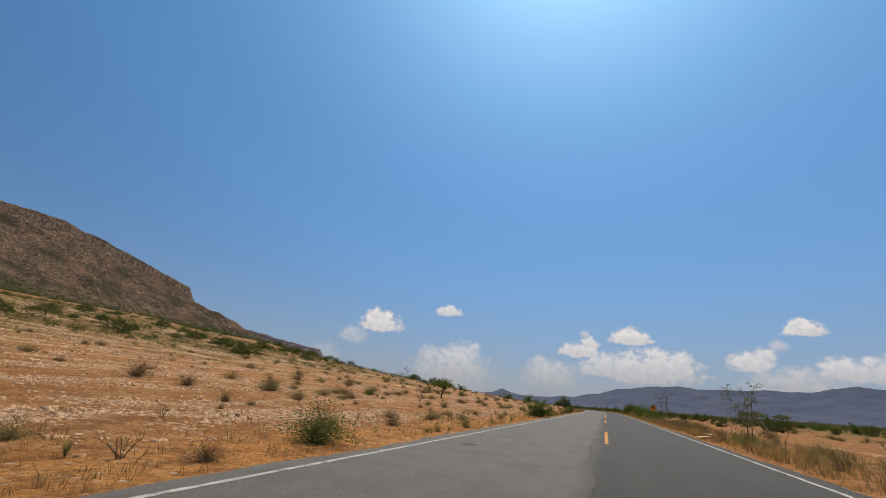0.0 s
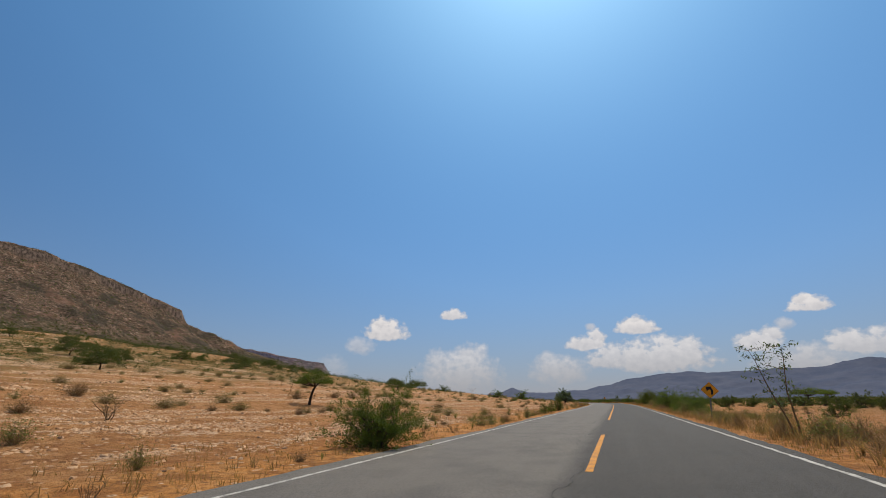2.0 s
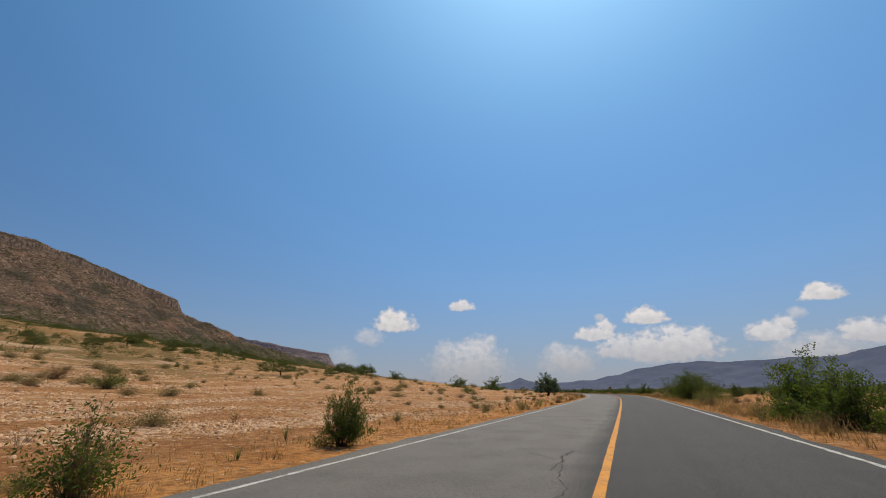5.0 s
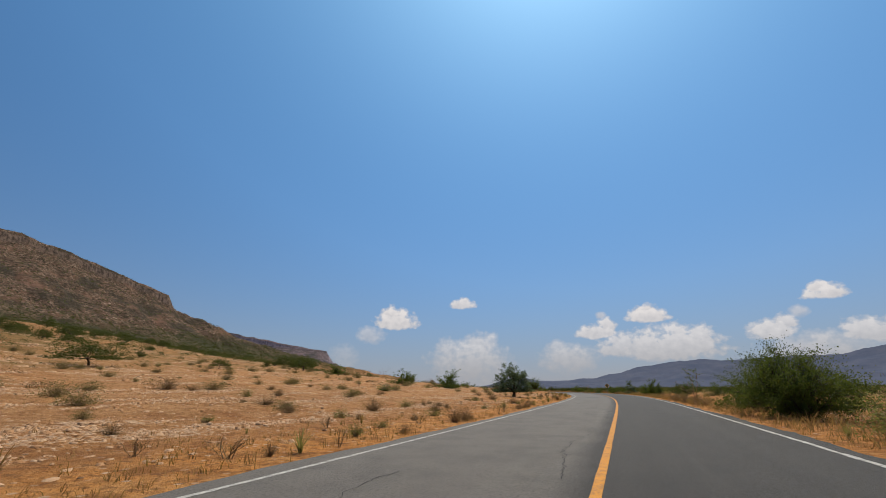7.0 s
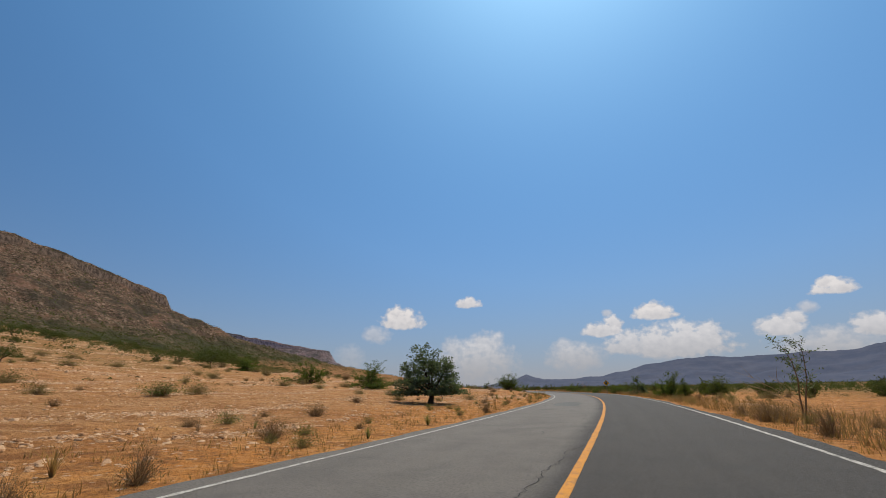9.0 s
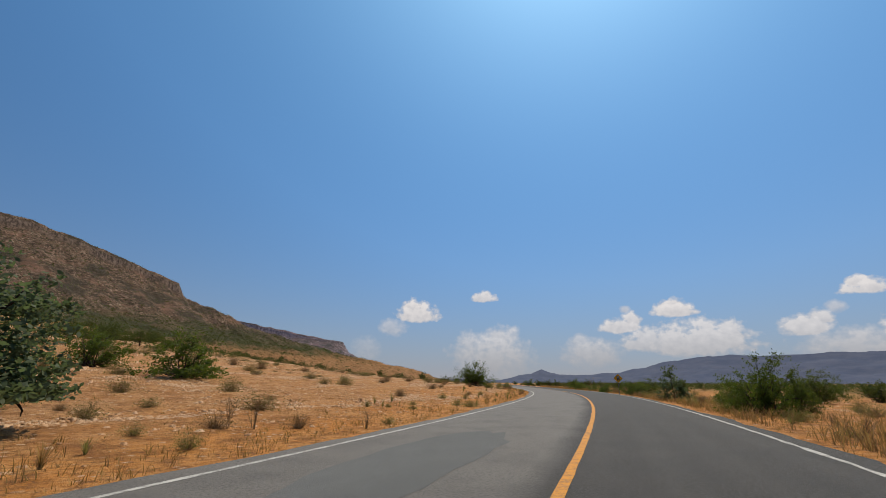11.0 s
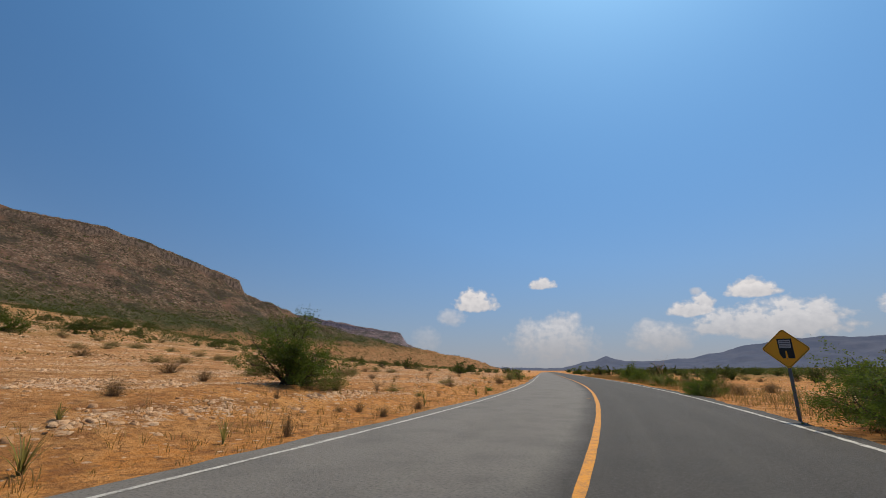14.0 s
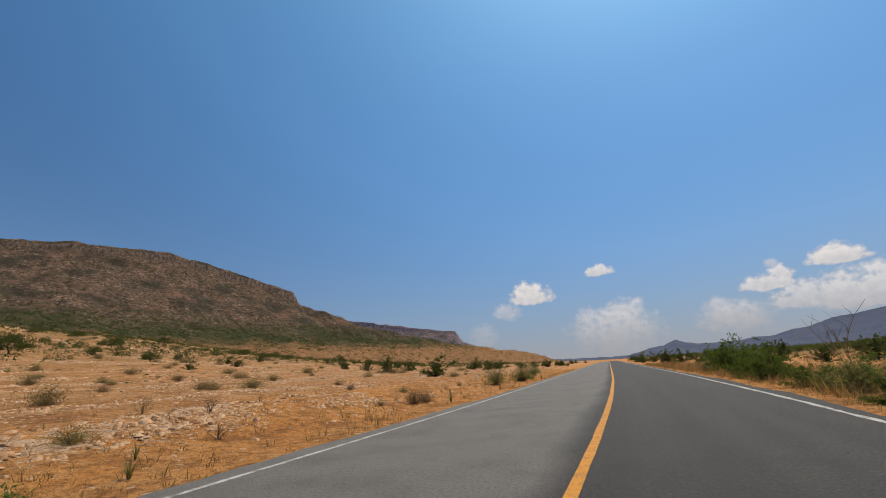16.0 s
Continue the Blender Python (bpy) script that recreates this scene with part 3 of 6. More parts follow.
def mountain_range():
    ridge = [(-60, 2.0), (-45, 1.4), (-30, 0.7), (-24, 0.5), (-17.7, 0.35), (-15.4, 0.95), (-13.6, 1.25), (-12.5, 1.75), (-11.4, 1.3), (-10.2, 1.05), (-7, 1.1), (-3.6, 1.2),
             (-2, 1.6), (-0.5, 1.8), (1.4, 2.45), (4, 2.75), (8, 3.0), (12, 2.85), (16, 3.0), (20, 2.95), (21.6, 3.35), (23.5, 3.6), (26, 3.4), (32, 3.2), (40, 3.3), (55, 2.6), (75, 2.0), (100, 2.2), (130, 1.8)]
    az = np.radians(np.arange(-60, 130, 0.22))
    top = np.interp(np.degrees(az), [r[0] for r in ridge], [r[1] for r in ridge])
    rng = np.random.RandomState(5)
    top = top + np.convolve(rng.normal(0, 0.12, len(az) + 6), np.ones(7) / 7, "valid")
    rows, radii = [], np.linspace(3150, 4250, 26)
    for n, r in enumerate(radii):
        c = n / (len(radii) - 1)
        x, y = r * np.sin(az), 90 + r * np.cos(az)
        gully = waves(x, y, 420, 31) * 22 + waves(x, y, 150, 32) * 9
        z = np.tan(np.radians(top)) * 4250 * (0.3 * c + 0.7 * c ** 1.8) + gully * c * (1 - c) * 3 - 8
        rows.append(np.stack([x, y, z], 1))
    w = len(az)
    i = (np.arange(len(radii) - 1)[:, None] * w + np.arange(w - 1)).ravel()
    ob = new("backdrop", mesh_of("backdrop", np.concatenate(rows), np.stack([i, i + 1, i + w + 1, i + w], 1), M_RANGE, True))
    tagged(ob, "distant mountain range on the horizon, haze painted in as blue-grey", "mountains", kind="structure")


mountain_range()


# ---- plants: materials ----
def leaf_material(name, dark, light, glow):
    def tint(n):
        one = n.add("ShaderNodeNewGeometry").outputs["Random Per Island"]
        return n.mix(n.ramp(one, (0.0, 0.0), (1.0, 1.0)), dark, light)
    return material(name, tint, 0.6, spec=0.12, through=glow)


def bark_material(name, dark, light):
    return material(name, lambda n: n.mix(n.noise(n.spread(n.place(), 1, 1, 0.2), 30, 4, 0.6), dark, light), 0.9,
                    lambda n: n.noise(n.spread(n.place(), 1, 1, 0.15), 40, 4, 0.7), 0.01, spec=0.1)


LEAF_BUSH = leaf_material("mesquite_leaves", (0.028, 0.046, 0.008), (0.088, 0.112, 0.024), (0.12, 0.165, 0.02))
LEAF_FAR = leaf_material("olive_leaves", (0.026, 0.036, 0.009), (0.075, 0.086, 0.022), (0.09, 0.11, 0.02))
LEAF_TREE = leaf_material("grey_green_leaves", (0.035, 0.055, 0.025), (0.13, 0.155, 0.085), (0.12, 0.16, 0.06))
LEAF_SHRUB = leaf_material("shrub_leaves", (0.070, 0.078, 0.020), (0.19, 0.175, 0.055), (0.24, 0.24, 0.06))
LEAF_DRY = leaf_material("dusty_brown_leaves", (0.12, 0.078, 0.032), (0.28, 0.18, 0.078), (0.28, 0.18, 0.075))
LEAF_BRIGHT = leaf_material("fresh_green_leaves", (0.03, 0.085, 0.012), (0.09, 0.19, 0.03), (0.1, 0.22, 0.03))
def weed_material(name, dark, light, glow):
    def tint(n):
        one = n.add("ShaderNodeObjectInfo").outputs["Random"]
        return n.mix(n.math("ADD", n.math("MULTIPLY", one, 0.6), n.math("MULTIPLY", n.noise(n.place(), 14, 3, 0.7), 0.5), clamp=True), dark, light)
    return material(name, tint, 0.6, spec=0.2, through=glow)


LEAF_WITHERED = leaf_material("withered_weeds", (0.12, 0.070, 0.024), (0.34, 0.195, 0.068), (0.30, 0.18, 0.06))
LEAF_ROAD = leaf_material("roadside_mesquite_leaves", (0.030, 0.042, 0.010), (0.088, 0.102, 0.024), (0.11, 0.14, 0.02))
LEAF_OLIVE = leaf_material("dusty_olive_leaves", (0.085, 0.075, 0.026), (0.21, 0.165, 0.064), (0.24, 0.20, 0.065))
LEAF_WEED = weed_material("half_dry_weed", (0.070, 0.062, 0.018), (0.24, 0.195, 0.06), (0.30, 0.26, 0.07))
BARK = bark_material("dark_bark", (0.028, 0.02, 0.014), (0.085, 0.062, 0.042))
TWIG = bark_material("dry_brown_twigs", (0.14, 0.085, 0.042), (0.32, 0.21, 0.11))
STRAW_WEED = weed_material("dry_brown_weed", (0.13, 0.065, 0.022), (0.44, 0.27, 0.09), (0.45, 0.28, 0.09))
STRAW = leaf_material("dry_straw", (0.23, 0.115, 0.03), (0.42, 0.26, 0.085), (0.25, 0.15, 0.04))


# ---- plants: shapes ----
class Soup:
    """Gathers four-sided faces into one mesh."""

    def __init__(self):
        self.v, self.q, self.n = [], [], 0

    def put(self, v, q):
        self.v.append(np.asarray(v, float))
        self.q.append(np.asarray(q, int) + self.n)
        self.n += len(v)

    def tube(self, pts, radii, sides=5):
        pts = np.asarray(pts, float)
        rings = []
        for k, p in enumerate(pts):
            d = pts[min(k + 1, len(pts) - 1)] - pts[max(k - 1, 0)]
            d = d / (np.linalg.norm(d) + 1e-9)
            a = np.cross(d, (0.31, 0.77, 0.55))
            a /= np.linalg.norm(a) + 1e-9
            b = np.cross(d, a)
            t = np.arange(sides) * 2 * math.pi / sides
            rings.append(p + radii[k] * (np.cos(t)[:, None] * a + np.sin(t)[:, None] * b))
        q = [(k * sides + j, k * sides + (j + 1) % sides, (k + 1) * sides + (j + 1) % sides, (k + 1) * sides + j)
             for k in range(len(pts) - 1) for j in range(sides)]
        self.put(np.concatenate(rings), q)

    def leaves(self, at, long, wide, rng, droop=0.0):
        n = len(at)
        u = rng.normal(0, 1, (n, 3))
        u[:, 2] -= droop
        u /= np.linalg.norm(u, axis=1)[:, None]
        w = np.cross(u, rng.normal(0, 1, (n, 3)))
        w /= np.linalg.norm(w, axis=1)[:, None] + 1e-9
        size = rng.uniform(0.6, 1.3, (n, 1))
        u, w = u * long * 0.5 * size, w * wide * 0.5 * size
        v = np.stack([at - u, at + w, at + u, at - w], 1).reshape(-1, 3)
        self.put(v, np.arange(4 * n).reshape(-1, 4))

    def blades(self, base, way, tall, wide, rng):
        """Upright blades that taper and bend over."""
        n = len(base)
        side = np.cross(way, (0, 0, 1.0)) + rng.normal(0, 0.3, (n, 3))
        side[:, 2] = 0
        side /= np.linalg.norm(side, axis=1)[:, None] + 1e-9
        side *= wide * 0.5
        up = np.array([0, 0, 1.0])
        mid = base + way * tall[:, None] * 0.35 + up * tall[:, None] * 0.6
        top = base + way * tall[:, None] * 1.0 + up * tall[:, None]
        v = np.stack([base - side, base + side, mid + side * 0.7, mid - side * 0.7, top + side * 0.15, top - side * 0.15], 1).reshape(-1, 3)
        i = np.arange(n)[:, None] * 6
        self.put(v, np.concatenate([i + (0, 1, 2, 3), i + (3, 2, 4, 5)]))

    def ribbons(self, pts, half, rng):
        """Thin tapering strips through rows of points: pts is strips x points x 3."""
        n, k, _ = pts.shape
        side = np.cross(pts[:, -1] - pts[:, 0], rng.normal(0, 1, (n, 3)))
        side /= np.linalg.norm(side, axis=1)[:, None] + 1e-9
        off = side[:, None, :] * np.asarray(half)[None, :, None]
        v = np.stack([pts - off, pts + off], 2).reshape(-1, 3)
        i = (np.arange(n)[:, None] * 2 * k + 2 * np.arange(k - 1)).ravel()
        self.put(v, np.stack([i, i + 1, i + 3, i + 2], 1))

    def mesh(self, name, mat, smooth=False):
        v, q = np.concatenate(self.v), np.concatenate(self.q)
        me = bpy.data.meshes.new(name)
        me.vertices.add(len(v))
        me.vertices.foreach_set("co", v.ravel())
        me.loops.add(q.size)
        me.loops.foreach_set("vertex_index", q.ravel())
        me.polygons.add(len(q))
        me.polygons.foreach_set("loop_start", np.arange(len(q)) * 4)
        me.materials.append(mat)
        me.update(calc_edges=True)
        if smooth:
            me.shade_smooth()
        return me


def thing(name, label, category, parts, group=""):
    """An empty at the base of a thing and its meshes under it."""
    base = tagged(new(name), label, category, group)
    for part_name, me in parts:
        ob = new(part_name, me)
        ob.parent = base
    return base


def bend(rng, p, way, length, wild, n=5):
    """A bent line of points from p along way."""
    pts, way = [np.array(p, float)], np.array(way, float)
    for _ in range(n):
        way = way / np.linalg.norm(way)
        pts.append(pts[-1] + way * length / n)
        way = way + rng.normal(0, wild, 3)
    return np.array(pts)


def clumps(rng, count, per, h, w, spread, low=0.1, hollow=0.45):
    """Places for leaves, in uneven clumps that fill a lumpy dome."""
    out = []
    lump = rng.uniform(0.72, 1.15, 9)
    for _ in range(count):
        a = rng.uniform(0, 2 * math.pi)
        e = rng.uniform(-0.15, 1.0)
        r = rng.uniform(hollow, 1.0) ** 0.6 * lump[int(a / 0.7) % 9]
        c = np.array([math.cos(a) * math.sqrt(max(0, 1 - e * e)) * r * w / 2, math.sin(a) * math.sqrt(max(0, 1 - e * e)) * r * w / 2, low * h + (1 - low) * h * max(e, 0.02) * r])
        m = rng.randint(per // 2, per * 3 // 2)
        spray = c / (np.linalg.norm(c) + 1e-6) + rng.normal(0, 0.55, 3) + (0, 0, 0.15)
        spray /= np.linalg.norm(spray)
        k = rng.uniform(-0.6, 1.0, (m, 1))
        out.append(c + (spray * k * 1.5 + np.clip(rng.normal(0, 1, (m, 3)), -1.5, 1.5) * 0.7 * (1.15 - 0.6 * np.abs(k)) * (1, 1, 0.8)) * spread * rng.uniform(0.6, 1.25))
    out = np.concatenate(out)
    out[:, :2] *= 0.5 * w / np.percentile(np.hypot(out[:, 0], out[:, 1]), 96)
    out[:, 2] *= h / np.percentile(out[:, 2], 99.8)
    out[:, 2] = np.maximum(out[:, 2], 0.02 * h + rng.uniform(0, 0.1 * h, len(out)))
    return out


def dome(rng, n, h, w, low=0.0):
    """Places on the skin of an uneven dome."""
    a, e = rng.uniform(0, 2 * math.pi, n), rng.uniform(0, 1, n) ** 0.85
    k = rng.uniform(0, 6.3, 4)
    lump = 0.84 + 0.16 * np.sin(2 * a + k[0]) + 0.13 * np.sin(3 * a + k[1] + 4 * e) + 0.09 * np.sin(5 * a + k[2] - 5 * e)
    flat = np.sqrt(1 - e * e) * lump * w / 2
    return np.stack([np.cos(a) * flat, np.sin(a) * flat, low * h + (1 - low) * h * e * (0.72 + 0.3 * lump)], 1)


def arcs(p0, p1, lift, wild, rng, k):
    """Bowed lines from p0 to p1, as rows of k points."""
    mid = (p0 + p1) / 2 + rng.normal(0, wild, p0.shape) + (0, 0, lift)
    t = np.linspace(0, 1, k)[None, :, None]
    return (1 - t) ** 2 * p0[:, None] + 2 * t * (1 - t) * mid[:, None] + t ** 2 * p1[:, None]


def fit_size(at, h, w):
    at[:, :2] *= 0.5 * w / np.percentile(np.hypot(at[:, 0], at[:, 1]), 94)
    at[:, 2] = np.maximum(at[:, 2] * h / np.percentile(at[:, 2], 99.5), 0.0)
    return at


def make_scrub(seed, h, w, twigs, leaves, leaf, mat, wood_mat, name, label, category, thick=0.004, upright=0.0):
    """A small shrub: many fine twigs fanned out from its root, with small leaves along them."""
    rng = np.random.RandomState(seed)
    tips = dome(rng, twigs, h, w) * rng.uniform(0.5, 1.04, (twigs, 1))
    tips[:, 2] += upright * h * rng.uniform(0, 1, twigs) * np.exp(-2 * np.hypot(tips[:, 0], tips[:, 1]) / w)
    root = rng.normal(0, 0.05 * w, (twigs, 3)) * (1, 1, 0) - (0, 0, 0.03)
    lines = arcs(root, tips, 0.12 * h, 0.06 * w, rng, 4)
    wood, crown = Soup(), Soup()
    wood.ribbons(lines, np.linspace(thick, 0.35 * thick, 4), rng)
    which, far = rng.randint(0, twigs, leaves), rng.uniform(0.9, 3.0, leaves)
    lo = np.floor(far).astype(int).clip(0, 2)
    at = lines[which, lo] + (lines[which, lo + 1] - lines[which, lo]) * (far - lo)[:, None] + rng.normal(0, 0.035 * w, (leaves, 3))
    crown.leaves(fit_size(at, h, w), leaf, leaf * 0.42, rng, -0.3)
    return thing(name, label, category, [("stem", wood.mesh("stem", wood_mat)), ("foliage", crown.mesh("foliage", mat))])


def make_thicket(seed, h, w, stems, twigs, leaves, leaf, mat, name, label, category, thick=0.03, low=0.0, droop=0.3):
    """A large bush of many stems: limbs bow out to an uneven dome, feathery twigs break its outline."""
    rng = np.random.RandomState(seed)
    wood, crown = Soup(), Soup()
    tips = dome(rng, stems, h, w, low) * rng.uniform(0.55, 0.95, (stems, 1))
    root = rng.normal(0, 0.05 * w, (stems, 3)) * (1, 1, 0) - (0, 0, 0.05)
    limbs = arcs(root, tips, 0.10 * h, 0.05 * w, rng, 7)
    for line in limbs[:24]:
        wood.tube(line, thick * np.linspace(1.0, 0.25, 7), 5)
    which, at = rng.randint(0, stems, twigs), rng.randint(2 if low == 0 else 4, 7, twigs)
    start = limbs[which, at]
    out = start * (1, 1, 0.6) / (np.linalg.norm(start, axis=1)[:, None] + 1e-6) + rng.normal(0, 0.55, (twigs, 3)) + (0, 0, 0.15)
    out /= np.linalg.norm(out, axis=1)[:, None]
    end = start + out * w * rng.uniform(0.05, 0.17, (twigs, 1)) * (1, 1, 0.9)
    sprays = arcs(start, end, 0.02 * h, 0.012 * w, rng, 4)
    wood.ribbons(sprays, np.linspace(0.006, 0.002, 4), rng)
    pick, far = rng.randint(0, twigs, leaves), rng.uniform(0.2, 3.0, leaves)
    lo_ = np.floor(far).astype(int).clip(0, 2)
    at = sprays[pick, lo_] + (sprays[pick, lo_ + 1] - sprays[pick, lo_]) * (far - lo_)[:, None] + rng.normal(0, 0.013 * w, (leaves, 3))
    at[:, 2] -= droop * 0.02 * h * far
    crown.leaves(fit_size(at, h, w), leaf, leaf * 0.6, rng, 0.3)
    return thing(name, label, category, [("stem", wood.mesh("stem", BARK)), ("foliage", crown.mesh("foliage", mat))])


def make_tree(seed, h, w, trunk_h, crown_low, count, per, leaf, mat, lean, thick, name, label, limbs=7, flat=1.0):
    rng = np.random.RandomState(seed)
    wood, crown = Soup(), Soup()
    fork = np.array([lean, 0.1 * lean, trunk_h])
    t = np.linspace(0, 1, 7)[:, None]
    knee = np.array([-0.25 * lean, 0.05, trunk_h * 0.5])
    pts = (1 - t) ** 2 * np.array([0, 0, -0.05]) + 2 * t * (1 - t) * knee + t ** 2 * fork
    wood.tube(pts, thick * np.linspace(1.25, 0.75, 7), 8)
    at = clumps(rng, count, per, (h - crown_low) * flat, w, 0.07 * w, 0.0, 0.35) + (lean * 0.7, 0, crown_low)
    crown.leaves(at, leaf, leaf * 0.6, rng, 0.2)
    for c in at[rng.choice(len(at), limbs)]:
        mid = (fork + c) / 2 + rng.normal(0, 0.1, 3) * w * 0.5
        k = np.linspace(0, 1, 6)[:, None]
        line = (1 - k) ** 2 * fork + 2 * k * (1 - k) * mid + k ** 2 * c
        wood.tube(line, thick * np.linspace(0.6, 0.12, 6), 5)
        for _ in range(3):
            s = line[rng.randint(2, 5)]
            wood.tube(bend(rng, s, c - fork + rng.normal(0, 0.4, 3) * w * 0.3, w * 0.16, 0.3, 4), thick * np.linspace(0.22, 0.06, 5), 4)
    return thing(name, label, "tree", [("trunk", wood.mesh("trunk", BARK, True)), ("crown", crown.mesh("crown", mat))])


def make_sapling(seed, h, w, leafy, label):
    rng = np.random.RandomState(seed)
    wood, crown = Soup(), Soup()
    for n in range(2 + seed % 2):
        way = np.array([rng.uniform(-0.25, 0.25), rng.uniform(-0.2, 0.2), 1.0])
        line = bend(rng, rng.normal(0, 0.1, 3) * (1, 1, 0), way, h * rng.uniform(0.8, 1.05), 0.10, 8)
        wood.tube(line, np.linspace(0.03, 0.006, 9), 5)
        for k in range(3, 9):
            for _ in range(3):
                out = rng.normal(0, 1, 3) * (1, 1, 0.3) + (0, 0, 0.35)
                twig = bend(rng, line[k], out, w * rng.uniform(0.18, 0.4), 0.25, 4) - (0, 0, 0)
                wood.tube(twig, np.linspace(0.008, 0.002, 5), 3)
                at = twig[rng.randint(1, 5, leafy)] + rng.normal(0, 0.06, (leafy, 3))
                crown.leaves(at, 0.11, 0.035, rng, 0.9)
    return thing("sapling", label, "sapling", [("stem", wood.mesh("stem", TWIG)), ("foliage", crown.mesh("foliage", LEAF_TREE))])


def make_twigs(seed, h, w, count, name, label, category, thick=0.008, mat=None, lean=0.0):
    rng = np.random.RandomState(seed)
    wood = Soup()
    for _ in range(count):
        a = rng.uniform(0, 6.28)
        r = rng.uniform(0.15, 1.0) * w / 2
        way = np.array([math.cos(a) * r + lean * h, math.sin(a) * r, h * rng.uniform(0.6, 1.0)])
        line = bend(rng, np.append(rng.normal(0, 0.02, 2), -0.02), way, np.linalg.norm(way), 0.16, 5)
        wood.tube(line, np.linspace(thick, thick * 0.3, 6), 3)
        for k in (2, 3, 4):
            for _ in range(2):
                wood.tube(bend(rng, line[k], way / h + rng.normal(0, 0.6, 3), h * rng.uniform(0.15, 0.35), 0.25, 3), np.linspace(thick * 0.5, thick * 0.15, 4), 3)
    return tagged(new(name, wood.mesh(name, mat or TWIG)), label, category)


def make_weed(seed, h, w, label, mat):
    """A tuft of bent blades that spring from one root."""
    rng = np.random.RandomState(seed)
    n = 40
    way = np.stack([rng.normal(0, 0.30, n), rng.normal(0, 0.30, n)], 1)
    tall = h * rng.uniform(0.45, 1.05, n)
    verts, quads = [(-0.012, 0, -0.02), (0.012, 0, -0.02)], []
    for (a, b), z in zip(way, tall):
        side = np.array([-b, a]) / (math.hypot(a, b) + 1e-6) * 0.006
        k = len(verts)
        for up, out, wide in ((0.35, 0.22, 1.0), (0.7, 0.55, 0.9), (1.0, 1.0, 0.3)):
            for sign in (-1, 1):
                verts.append((a * z * out + sign * side[0] * wide, b * z * out + sign * side[1] * wide, z * up))
        quads += [(0, 1, k + 1, k), (k, k + 1, k + 3, k + 2), (k + 2, k + 3, k + 5, k + 4)]
    s = Soup()
    s.put(np.array(verts), quads)
    return tagged(new("weed", s.mesh("weed", mat)), label, "weed")


